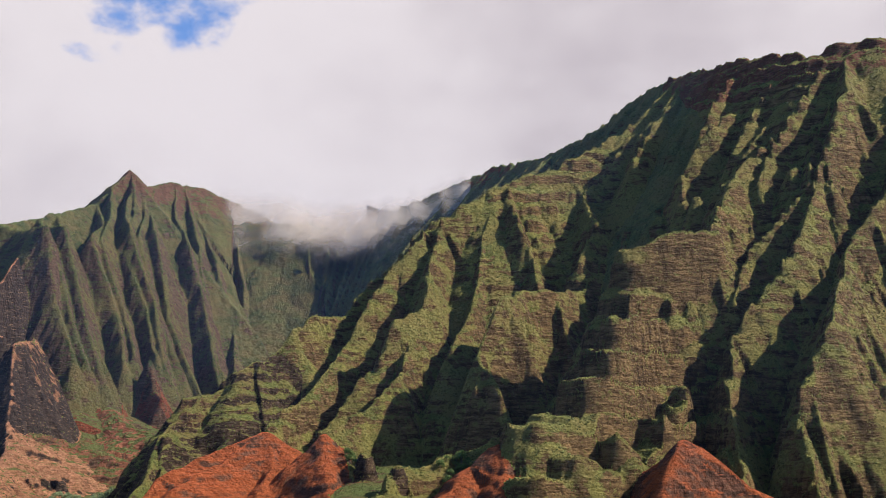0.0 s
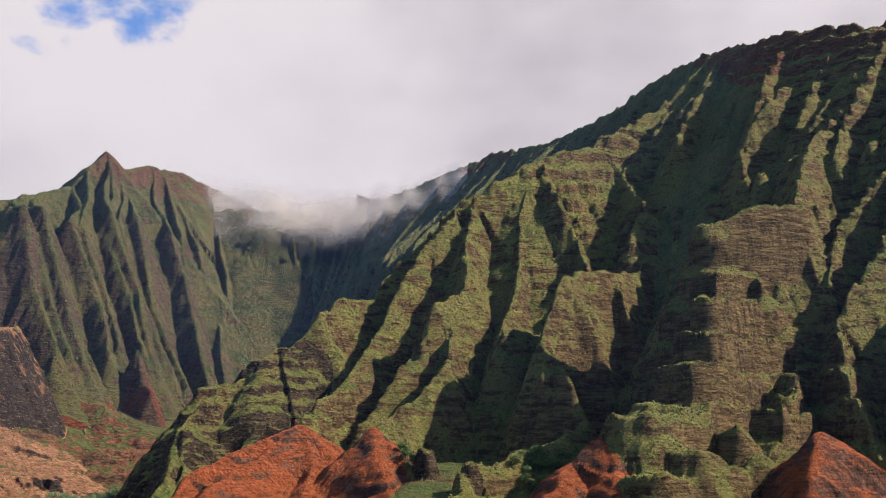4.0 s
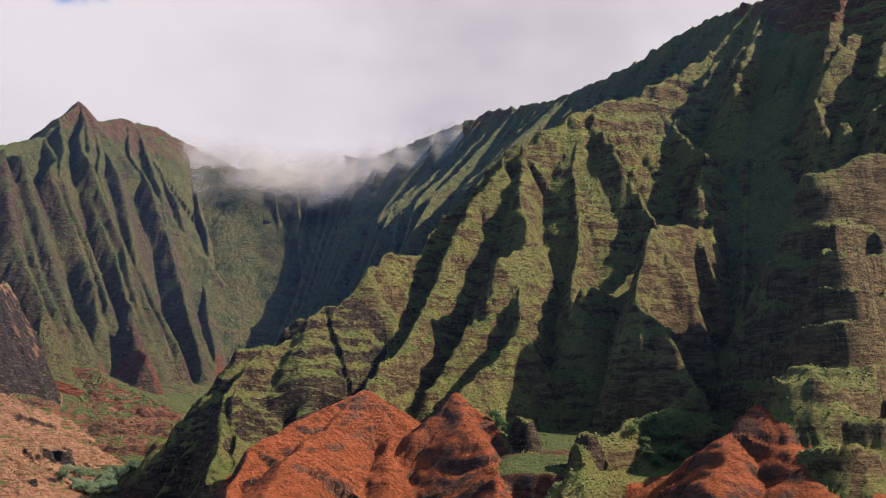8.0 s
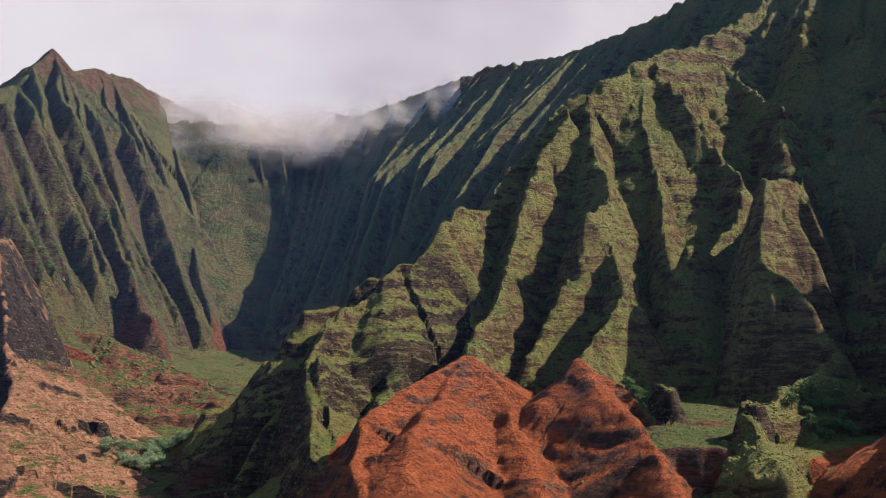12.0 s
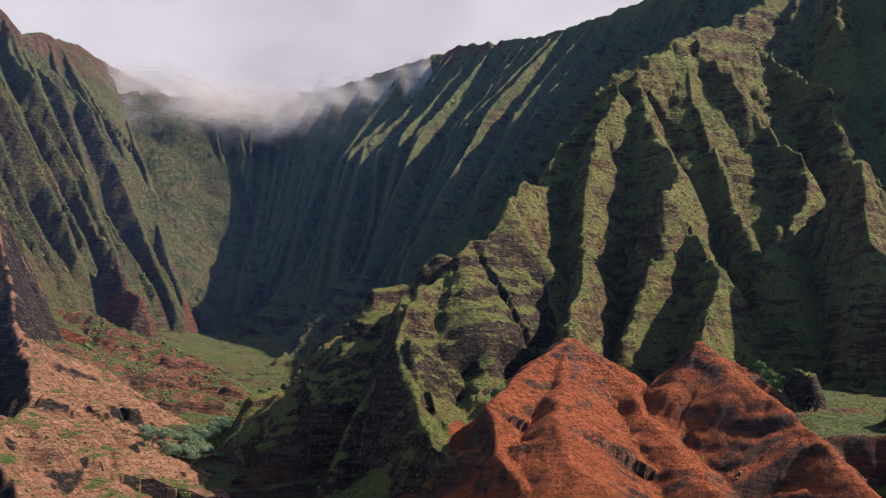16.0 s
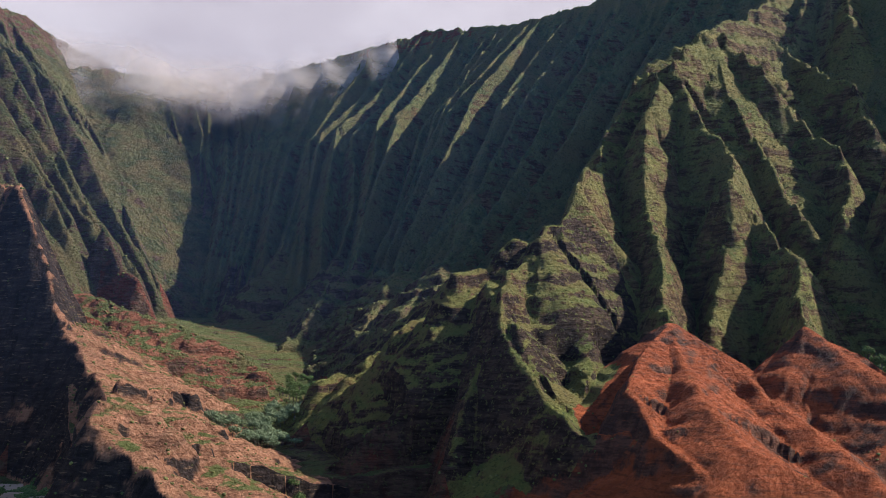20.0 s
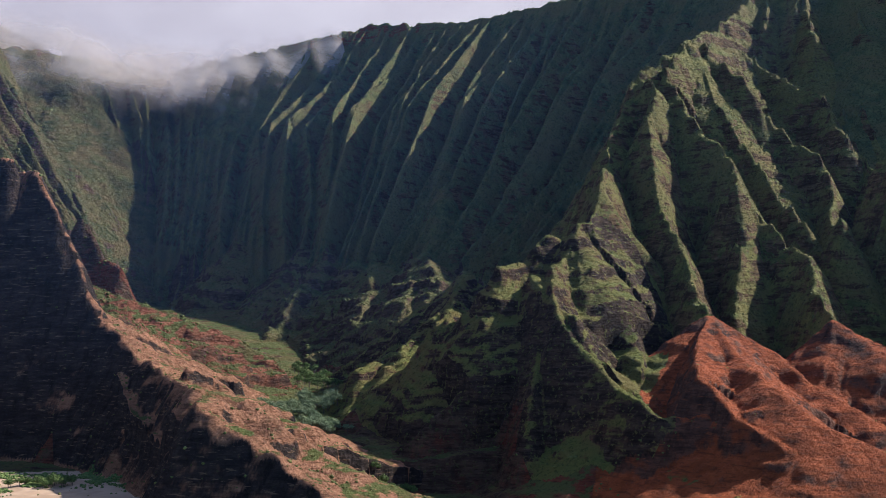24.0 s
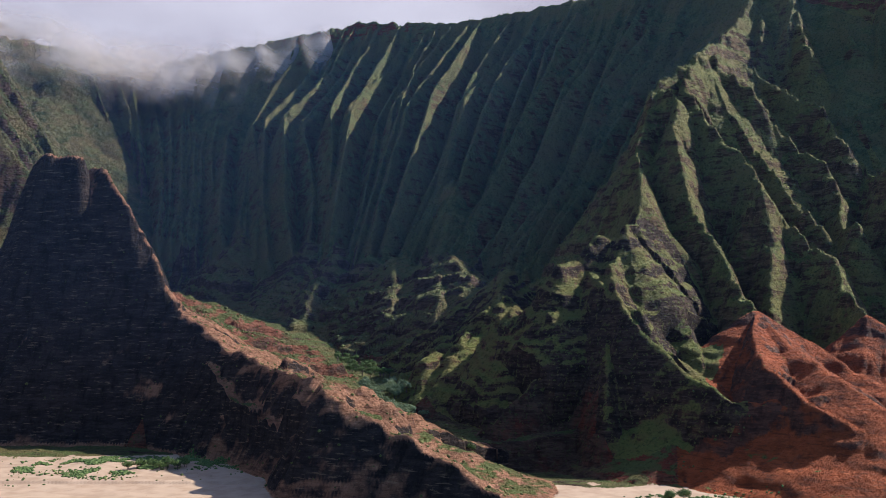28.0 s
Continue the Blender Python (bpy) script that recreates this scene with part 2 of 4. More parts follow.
m, t, b = start("sea_water")
where = t.nodes.new("ShaderNodeNewGeometry").outputs["Position"]
b.inputs["Base Color"].default_value = (0.01, 0.07, 0.09, 1)
b.inputs["Roughness"].default_value = 0.12
bumped = t.nodes.new("ShaderNodeBump")
bumped.inputs["Distance"].default_value = 0.6
t.links.new(noise_node(t, where, 0.12, 6), bumped.inputs["Height"])
t.links.new(bumped.outputs[0], b.inputs["Normal"])
mat_sea = m

# ---- terrain, laid out in plan units ----
UNIT = 0.86
rng = np.random.default_rng(7)


def axis(stops):
    """Grid lines whose spacing changes along the way: (place, spacing) pairs."""
    out = [stops[0][0]]
    while out[-1] < stops[-1][0]:
        out.append(out[-1] + np.interp(out[-1], [s[0] for s in stops], [s[1] for s in stops]))
    return np.array(out)


GX = axis([(-2600, 60), (-1400, 22), (-1000, 6), (-820, 2.4), (-640, 1.9), (470, 1.9), (620, 4), (900, 20), (2600, 70)])
GY = axis([(500, 16), (760, 6), (860, 1.9), (1600, 1.9), (1900, 4), (3150, 5), (3400, 30), (4600, 80)])
X, Y = np.meshgrid(GX, GY)
lattice = rng.random((256, 256))


def value_noise(x, y):
    ix, iy = np.floor(x).astype(int), np.floor(y).astype(int)
    fx, fy = x - ix, y - iy
    fx, fy = fx * fx * (3 - 2 * fx), fy * fy * (3 - 2 * fy)
    a, b_ = lattice[ix & 255, iy & 255], lattice[(ix + 1) & 255, iy & 255]
    c, d = lattice[ix & 255, (iy + 1) & 255], lattice[(ix + 1) & 255, (iy + 1) & 255]
    return (a + (b_ - a) * fx) * (1 - fy) + (c + (d - c) * fx) * fy


def fractal(x, y, octaves=4, gain=0.5):
    total, amp, norm = 0, 1.0, 0
    for k in range(octaves):
        total, norm = total + amp * value_noise(x * 2**k + 17.3 * k, y * 2**k - 9.1 * k), norm + amp
        amp *= gain
    return total / norm


def smooth(e0, e1, v):
    s = np.clip((v - e0) / (e1 - e0), 0, 1)
    return s * s * (3 - 2 * s)


WARP_X = (fractal(X / 70, Y / 70, 3) - 0.5) * 26 + (fractal(X / 18 + 40, Y / 18, 2) - 0.5) * 7
WARP_Y = (fractal(X / 70 + 90, Y / 70 + 31, 3) - 0.5) * 26 + (fractal(X / 18 + 70, Y / 18 + 8, 2) - 0.5) * 7
STREAM = [(-600, 1060, -4), (-560, 1130, 6), (-500, 1290, 26), (-475, 1390, 42), (-452, 1500, 60), (-415, 1620, 85), (-402, 1720, 95), (-375, 1850, 120), (-380, 2000, 150), (-395, 2300, 195), (-420, 2650, 235)]


def along(pts, px, py):
    """Distance to a line of points, the height on it, the way along it and the side."""
    best = np.full(px.shape, 1e9)
    zc, run, side = np.zeros(px.shape), np.zeros(px.shape), np.zeros(px.shape)
    done = 0.0
    for (x0, y0, z0), (x1, y1, z1) in zip(pts, pts[1:]):
        dx, dy = x1 - x0, y1 - y0
        length = math.hypot(dx, dy) + 1e-6
        s = np.clip(((px - x0) * dx + (py - y0) * dy) / length**2, 0, 1)
        d = np.hypot(px - x0 - s * dx, py - y0 - s * dy)
        near = d < best
        best = np.where(near, d, best)
        zc = np.where(near, z0 + s * (z1 - z0), zc)
        run = np.where(near, done + s * length, run)
        side = np.where(near, np.sign(dx * (py - y0) - dy * (px - x0)), side)
        done += length
    return best, zc, run, side


COAST = [(-2600, 2300, 0), (-930, 1330, 0), (-640, 1150, 0), (-340, 960, 0), (0, 812, 0), (400, 700, 0), (2600, 560, 0)]
d0, z0, _, _ = along(STREAM, X + WARP_X * 0.5, Y + WARP_Y * 0.5)
d1, _, _, side1 = along(COAST, X + WARP_X * 0.6, Y + WARP_Y * 0.6)
INLAND = d1 * side1
FOOT = 130 + 85 * smooth(-560, -480, X) * (1 - smooth(-265, -190, X))
bluff = -3 + np.clip(INLAND, -60, 75) * 0.09 + np.clip(INLAND - 80, 0, 50) * 0.06 + np.clip(INLAND - FOOT, 0, 1e9) * 1.9
low = 5 + np.clip(INLAND - 80, 0, 1e9) * 0.07
stream = z0 + np.clip(d0 - 30, 0, 1e9) * 0.16 + np.clip(d0 - 110, 0, 1e9) * 0.14
shelf = 8 + 64 * smooth(-240, -85, X) + np.clip(Y - 990, 0, 170) * 0.24 + np.clip(Y - 1250, 0, 1e9) * 0.8
BASE = np.minimum(bluff, np.where(X > -330, np.minimum(shelf, stream), stream))
BASE = np.where((X < -600 - (Y - 1300) * 0.12) & (Y < 1900), np.minimum(BASE, low), BASE)
BASE = np.minimum(BASE, 300) + (fractal(X / 25, Y / 25, 4) - 0.5) * 5 * smooth(4, 20, BASE)
Z = BASE.copy()
OWNER = np.full(X.shape, -1)
RIDGES = []


def ridge(thing, pts, kl=1.5, kr=None, flute=7.0, wave=22.0, crest=2.6, warp=1.0, round_=2.5, only=None, index=None, reach=None, flat=0.0):
    """Raises the land to a crest line that falls away with slope kl on its left and kr on its right."""
    kr = kl if kr is None else kr
    if index is None:
        index = len(RIDGES)
        RIDGES.append(thing)
    reach = reach or min(max(p[2] for p in pts) / min(kl, kr) + 40, 900)
    x0, x1 = min(p[0] for p in pts) - reach, max(p[0] for p in pts) + reach
    y0, y1 = min(p[1] for p in pts) - reach, max(p[1] for p in pts) + reach
    i0, i1 = np.searchsorted(GX, (x0, x1))
    j0, j1 = np.searchsorted(GY, (y0, y1))
    w = np.s_[j0:j1, i0:i1]
    d, zc, run, side = along(pts, X[w] + WARP_X[w] * warp * 0.45, Y[w] + WARP_Y[w] * warp * 0.45)
    d = np.maximum(d - flat, 0)
    zc = zc + (fractal(run / 24 + index * 7.7, run * 0 + index * 3.1, 3) - 0.5) * 2.2 * crest
    slope = np.where(side > 0, kl, kr)
    rib = fractal(run / wave + index * 13.1, d / 150 + side * 5 + index, 3, 0.6)
    small = fractal(run / max(wave * 0.3, 7.5) + index * 5.3, d / 60 + side * 3, 2)
    cut = 1 - np.abs(rib - 0.5) * 3.2
    h = zc - slope * (np.sqrt(d * d + round_ * round_) - round_)
    h = h - (flute * 1.7 * cut + flute * 0.9 * (small - 0.5)) * smooth(3, 42, d) * smooth(2, 45, h)
    take = h > Z[w] if only is None else (h > Z[w]) & only[w]
    Z[w] = np.where(take, h, Z[w])
    OWNER[w] = np.where(take, index, OWNER[w])


def branched(thing, pts, k=1.7, every=34, long=(45, 85), seed=0, **more):
    """A crest with short side ribs that run down both its flanks."""
    ridge(thing, pts, k, **more)
    own, r = len(RIDGES) - 1, random.Random(seed + len(RIDGES))
    for (x0, y0, z0), (x1, y1, z1) in zip(pts, pts[1:]):
        length = math.hypot(x1 - x0, y1 - y0)
        ux, uy = (x1 - x0) / length, (y1 - y0) / length
        for way in (1, -1):
            s = r.uniform(0.2, 1.0) * every
            while s < length:
                f, run = s / length, r.uniform(*long)
                lean = r.uniform(0.35, 1.0)
                px, py, pz = x0 + ux * s, y0 + uy * s, z0 + (z1 - z0) * f
                dx, dy = -uy * way + ux * lean, ux * way + uy * lean
                n = math.hypot(dx, dy)
                dx, dy = dx / n * run, dy / n * run
                fall = k * run / n * r.uniform(0.62, 0.86) + (z0 - z1) / length * run * lean / n
                ridge(thing, [(px, py, pz - 4), (px + dx * 0.5 + r.uniform(-4, 4), py + dy * 0.5 + r.uniform(-4, 4), pz - 4 - fall * r.uniform(0.38, 0.52)), (px + dx, py + dy, pz - 4 - fall)],
                      k * 1.35, flute=3, wave=12, crest=2.5, index=own, reach=run)
                s += every * r.uniform(0.65, 1.5)


def pick(line, u):
    """The point at the fraction u of a line of points."""
    v = u * (len(line) - 1)
    k = min(int(v), len(line) - 2)
    f = v - k
    return tuple(a + (b_ - a) * f for a, b_ in zip(line[k], line[k + 1]))


def ribbed(thing, rim, mid, foot, count, k, seed, deep=24):
    """A wall of ribs that run from a rim over a middle line to a foot."""
    r = random.Random(seed)
    for n in range(count):
        u = min(max((n + r.uniform(-0.32, 0.32)) / (count - 1), 0), 1)
        top, middle, low = pick(rim, u), pick(mid, min(max(u + r.uniform(-0.02, 0.02), 0), 1)), pick(foot, u)
        drop = r.uniform(-deep, deep)
        lowf = r.uniform(0.72, 1.0)
        end = tuple(m_ + (l_ - m_) * lowf for m_, l_ in zip(middle, low))
        q = tuple(0.5 * (a + b_) for a, b_ in zip(top, middle))
        w = tuple(0.5 * (a + b_) for a, b_ in zip(middle, end))
        ridge(thing, [top, (q[0] + r.uniform(-20, 20), q[1] + r.uniform(-20, 20), q[2] - 16 + drop * 0.7), (middle[0], middle[1], middle[2] + drop),
                      (w[0] + r.uniform(-20, 20), w[1] + r.uniform(-20, 20), w[2] - 22 + drop), (end[0], end[1], end[2] + (1 - lowf) * 10)], k, flute=6, wave=30)


# valley headwall and its rim
RIM = [(-497, 3098, 855), (-247, 3090, 843), (-70, 2900, 873), (142, 2719, 919), (250, 2463, 867), (350, 2212, 859), (400, 1960, 845), (424, 1739, 800)]
ridge("headwall", RIM, 0.25, 1.7, crest=5, flute=6, wave=40, only=(Y > 1739) & (X < 600))
ridge("headwall", [RIM[-1], (480, 1560, 755), (545, 1440, 716), (640, 1410, 728), (900, 1430, 745), (1400, 1500, 740), (2500, 1600, 700)], 0.25, 1.3, crest=2, flute=3, wave=70, only=Y < 1800, index=0)
RIGHT_RIM = len(RIDGES)
RIDGES.append("buttress")
OWNER[(OWNER == 0) & (X > 405) & (Y < 1790)] = RIGHT_RIM
ribbed("headwall", RIM, [(-440, 2950, 560), (-298, 2854, 570), (-188, 2780, 600), (-103, 2564, 623), (20, 2300, 610), (126, 2082, 616), (190, 1900, 590), (240, 1740, 560)],
       [(-420, 2650, 240), (-400, 2560, 225), (-330, 2440, 240), (-250, 2200, 215), (-240, 2030, 180), (-220, 1880, 180), (-170, 1740, 190), (-90, 1630, 240)], 50, 3.0, 3, deep=22)
ridge("headwall", [(-103, 2564, 600), (-232, 2422, 340), (-307, 2443, 270)], 1.0)
ridge("headwall", [(20, 2130, 450), (-47, 2012, 392), (-170, 1884, 215), (-277, 1930, 150)], 1.1)
ridge("headwall", [(-188, 2837, 620), (-298, 2854, 520), (-380, 2700, 290)], 1.1)
# talus cones under it
for a, b_, c in (((-200, 2260, 285), (-260, 2215, 238), (-350, 2150, 165)), ((-190, 2060, 240), (-277, 1930, 156), (-340, 1850, 122)), ((-150, 1900, 240), (-285, 1693, 156), (-340, 1640, 105)), ((-260, 2440, 310), (-330, 2380, 240), (-370, 2330, 200)),
                 ((-195, 2160, 262), (-275, 2070, 205), (-345, 1990, 150)), ((-185, 1975, 235), (-290, 1800, 150), (-350, 1740, 108)), ((-175, 1820, 225), (-270, 1620, 150), (-330, 1560, 100))):
    ridge("talus", [(a[0], a[1], a[2] + 35), (b_[0], b_[1], b_[2] + 26), (c[0], c[1], c[2] + 10)], 0.68, flute=4, wave=26)

# pyramid peak
PEAK = [(-1010, 2250, 648), (-1000, 2400, 692), (-930, 2680, 808), (-885, 2800, 938), (-858, 2870, 905), (-823, 2989, 955), (-740, 3090, 957), (-664, 3167, 936), (-497, 3098, 845)]
ridge("peak", [(-1900, 2100, 520), (-1300, 2200, 612)] + PEAK, 0.6, 1.15, crest=5, flute=4, wave=60)
ribbed("peak", PEAK, [(-850, 2150, 600), (-843, 2201, 630), (-800, 2330, 640), (-767, 2447, 671), (-732, 2561, 727), (-650, 2780, 700), (-556, 2936, 644), (-440, 2950, 560)],
       [(-690, 1960, 260), (-640, 2000, 225), (-600, 2070, 235), (-550, 2140, 235), (-510, 2250, 225), (-470, 2380, 225), (-430, 2520, 230), (-420, 2650, 240)], 17, 2.0, 11)
ridge("peak", [(-600, 2110, 330), (-575, 2065, 262), (-557, 2043, 250)], 2.2)

# main massif between the valley and the gullies
ridge("massif", [(424, 1739, 800), (330, 1690, 690), (180, 1620, 590), (101, 1581, 559), (76, 1568, 541)], 1.4, flute=6, wave=34)
ridge("massif", [(76, 1568, 541), (-5, 1515, 477), (-20, 1453, 399), (-21, 1395, 348), (-39, 1346, 284), (-51, 1288, 231), (-56, 1254, 220), (-95, 1210, 172), (-131, 1166, 149)], 1.95, flute=8, wave=30)
ridge("massif", [(-30, 1370, 318), (-66, 1341, 300), (-81, 1320, 250), (-115, 1290, 200), (-146, 1262, 152)], 1.85, flute=8, wave=30)
ridge("massif", [(76, 1568, 541), (-31, 1547, 472), (-34, 1499, 447), (-74, 1474, 401), (-108, 1423, 332), (-132, 1388, 280), (-158, 1326, 224), (-186, 1277, 185), (-211, 1233, 154)], 1.95, flute=8, wave=30)
ridge("massif", [(-31, 1547, 472), (-75, 1522, 415), (-116, 1495, 371), (-136, 1460, 326), (-176, 1423, 322), (-206, 1390, 292), (-218, 1380, 267)], 2.00, flute=8, wave=30)
ridge("massif", [(101, 1581, 559), (115, 1496, 472), (132, 1460, 405), (130, 1399, 356), (110, 1367, 311), (60, 1320, 262), (33, 1290, 258), (12, 1272, 255)], 1.95, flute=8, wave=30)
ridge("massif", [(95, 1575, 550), (62, 1505, 452), (50, 1440, 374), (30, 1370, 302), (15, 1320, 264)], 2.05, flute=8, wave=30)
ridge("massif", [(265, 1640, 600), (223, 1582, 534), (227, 1476, 468), (188, 1410, 390)], 1.95, flute=8, wave=30)

# brown spur that runs down to the sea
ridge("spur", [(-206, 1390, 292), (-240, 1365, 245), (-275, 1345, 215), (-310, 1325, 200), (-330, 1295, 172), (-348, 1266, 147), (-340, 1206, 100), (-346, 1150, 76)], 1.4, 2.1, flute=8)
ridge("spur", [(-340, 1206, 98), (-346, 1150, 74), (-322, 1108, 74), (-298, 1090, 80)], 0.5, 1.7, flute=6, wave=16)
ridge("spur", [(-265, 1365, 225), (-307, 1402, 175), (-350, 1408, 146), (-396, 1406, 122), (-430, 1440, 95)], 2.0, 0.75, flute=9, wave=14)
ridge("spur", [(-325, 1335, 185), (-360, 1322, 130), (-393, 1322, 98), (-450, 1330, 55)], 2.0, 0.9, flute=9, wave=14)
ridge("spur", [(-393, 1322, 98), (-430, 1330, 68), (-455, 1335, 48)], 1.7, 0.7, flute=7, wave=16)
ridge("spur", [(-350, 1290, 140), (-380, 1255, 88), (-398, 1238, 58)], 1.9, flute=8, wave=16)
ridge("spur", [(-270, 1560, 215), (-330, 1500, 150), (-415, 1461, 108)], 0.7, flute=7)

ridge("spur", [(-320, 1346, 194), (-333, 1300, 170), (-338, 1255, 144), (-333, 1232, 114)], 0.72, 2.2, flute=4, wave=16, reach=70)
ridge("spur", [(-262, 1362, 218), (-258, 1335, 192), (-254, 1313, 172), (-264, 1275, 142), (-288, 1235, 110)], 1.8, 0.7, flute=5, wave=18, reach=110)
KNOBS = random.Random(21)
for n in range(26):
    u = n / 25
    x = -245 - 190 * u + KNOBS.uniform(-45, 45)
    y = 1400 + 130 * u + KNOBS.uniform(-55, 75)
    base_z = Z[np.searchsorted(GY, y), np.searchsorted(GX, x)]
    top = base_z + KNOBS.uniform(7, 17)
    ridge("spur", [(x + 10, y + KNOBS.uniform(-8, 8), top - 2), (x, y, top), (x - KNOBS.uniform(8, 22), y + KNOBS.uniform(-16, 4), top - 6)], 1.25, flute=4, wave=10, reach=70, index=len(RIDGES) - 1)

# red earth hills
for fan in ([(-211, 1233, 154), (-262, 1190, 126), (-312, 1140, 100), (-320, 1090, 72), (-312, 1030, 46)], [(-211, 1233, 154), (-240, 1170, 121), (-276, 1100, 94), (-288, 1030, 66), (-272, 930, 26), (-255, 860, 5)], [(-211, 1233, 154), (-190, 1170, 112), (-195, 1060, 62), (-200, 980, 20)]):
    ridge("red_hill", fan, 0.62, 1.75 if fan[1][0] < -250 else 0.66, flute=1.8, wave=11, crest=2.0)
for fan in ([(-131, 1166, 149), (-125, 1120, 122), (-115, 1050, 82), (-120, 960, 40)], [(-131, 1166, 149), (-95, 1110, 105), (-50, 1060, 76)]):
    ridge("red_hill.001", fan, 0.85, flute=1.8, wave=11, crest=2.0)
for fan in ([(62, 933, 141), (22, 922, 113), (-10, 870, 78), (-20, 810, 30)], [(62, 933, 140), (50, 880, 95), (60, 800, 40)]):
    ridge("red_hill.002", fan, 0.7, flute=4, wave=9, crest=2)
ridge("red_hill.003", [(207, 888, 138), (180, 850, 104), (150, 770, 40)], 0.75, flute=4, wave=9, crest=2)

# buttresses
branched("buttress", [(535, 1422, 685), (457, 1347, 557), (382, 1280, 492), (311, 1172, 380), (260, 1168, 350), (203, 1166, 344)], 1.92, every=30, long=(22, 52))
ridge("buttress", [(311, 1172, 380), (262, 1166, 374), (214, 1158, 362)], 4.0, flute=4, wave=12, crest=1.5, flat=13, reach=130)
branched("buttress", [(250, 1166, 345), (205, 1110, 290), (173, 1025, 216), (144, 980, 163), (62, 933, 142)], 1.42, every=30, long=(22, 52))
for x, y, z, wide in ((196, 1078, 262, 15), (172, 1040, 226, 19), (150, 1005, 194, 24), (122, 978, 172, 26), (92, 948, 150, 24), (128, 935, 122, 30), (88, 905, 104, 26), (170, 960, 138, 26), (210, 1010, 172, 22)):
    ridge("buttress", [(x + 14, y + 16, z + 5), (x, y, z), (x - 10, y - 12, z - 4)], 2.4, flute=4, wave=14, crest=2, flat=wide, reach=150, index=len(RIDGES) - 1)
branched("buttress", [(424, 1600, 650), (330, 1500, 520), (265, 1441, 443), (226, 1367, 334), (165, 1239, 232)], 1.87, every=30, long=(22, 52))
branched("buttress", [(580, 1390, 690), (551, 1318, 620), (467, 1222, 475), (397, 1121, 358), (295, 1054, 238), (258, 917, 126), (240, 830, 60)], 2.02, every=30, long=(22, 52))
branched("buttress", [(467, 1222, 475), (359, 1171, 360), (320, 1120, 290)], 2.12, every=30, long=(22, 52))
branched("buttress", [(650, 1405, 720), (600, 1270, 560), (540, 1180, 455), (454, 1126, 352), (355, 937, 239), (309, 905, 160), (300, 830, 60)], 2.02, every=30, long=(22, 52))
branched("buttress", [(800, 1420, 735), (720, 1250, 520), (600, 1080, 340), (480, 930, 210), (400, 800, 60)], 1.92, every=30, long=(22, 52))
branched("buttress", [(1100, 1450, 735), (1000, 1200, 460), (850, 980, 260), (760, 800, 60)], 1.82, every=30, long=(22, 52))

branched("buttress", [(470, 1540, 735), (420, 1490, 662), (375, 1435, 580), (335, 1385, 490), (300, 1330, 400)], 1.82, every=30, long=(22, 52))
branched("buttress", [(515, 1470, 705), (455, 1420, 622), (405, 1365, 540)], 1.82, every=30, long=(22, 52))
ridge("massif", [(415, 1690, 765), (350, 1610, 668), (300, 1550, 590)], 1.85, flute=8, wave=30)

ribbed("buttress", [(424, 1739, 800), (480, 1560, 755), (545, 1440, 716), (640, 1410, 728)], [(310, 1650, 640), (350, 1480, 575), (425, 1360, 560), (540, 1300, 590)],
       [(215, 1560, 480), (265, 1410, 420), (345, 1270, 440), (470, 1200, 450)], 15, 2.1, 5, deep=26)

# rock tower and the grassy knoll at its foot
branched("tower", [(240, 1450, 410), (190, 1380, 350), (140, 1310, 335), (101, 1291, 330), (73, 1228, 318), (43, 1184, 237), (61, 1150, 200), (72, 1124, 155)], 2.5, every=40, long=(25, 45))
ridge("tower", [(72, 1124, 150), (14, 1087, 123), (-47, 1039, 104), (-66, 973, 72)], 0.8)

ridge("pinnacle", [(-46, 1045, 117), (-44, 1036, 114)], 4.5, flute=1, crest=1, flat=3.5, warp=0.0)
ridge("pinnacle.001", [(-84, 1112, 129), (-80, 1104, 126)], 4.5, flute=1, crest=1, flat=3.5, warp=0.0)

# ridge that ends in the sea cliff
EAST = X > -662 - np.clip(Y - 1560, 0, 200) * 0.35
ridge("sea_ridge", [(-745, 1855, 338), (-728, 1826, 335), (-712, 1706, 317), (-690, 1655, 250), (-664, 1598, 165)], 1.9, 2.1, flute=2.5, wave=40)
ridge("sea_ridge", [(-672, 1610, 170), (-655, 1570, 142), (-645, 1500, 115), (-632, 1420, 98), (-637, 1340, 89), (-652, 1275, 83), (-624, 1221, 54), (-600, 1140, 22), (-590, 1095, 2)], 0.36, 2.05, flute=3.5, wave=24)
ridge("sea_ridge", [(-735, 1800, 332), (-765, 1750, 265), (-786, 1705, 180)], 3.0, flute=2)
ridge("sea_ridge", [(-775, 1760, 322), (-768, 1735, 331), (-738, 1712, 329)], 3.2, flute=3, wave=20)
ridge("sea_ridge", [(-880, 2080, 540), (-890, 1960, 420), (-880, 1850, 260)], 3.0)
ridge("sea_ridge", [(-606, 1421, 94), (-587, 1323, 68), (-555, 1240, 38)], 0.42, flute=6, wave=18, only=EAST)
for n in range(16):
    x, y = KNOBS.uniform(-628, -545), 1290 + 16 * n
    base_z = Z[np.searchsorted(GY, y), np.searchsorted(GX, x)]
    top = base_z + KNOBS.uniform(4, 9)
    ridge("sea_ridge", [(x - 18, y + KNOBS.uniform(-6, 14), top + 6), (x, y, top), (x + KNOBS.uniform(8, 18), y - KNOBS.uniform(4, 18), top - 6)], 1.5, flute=3, wave=9, reach=45, flat=3, only=EAST, index=len(RIDGES) - 1)
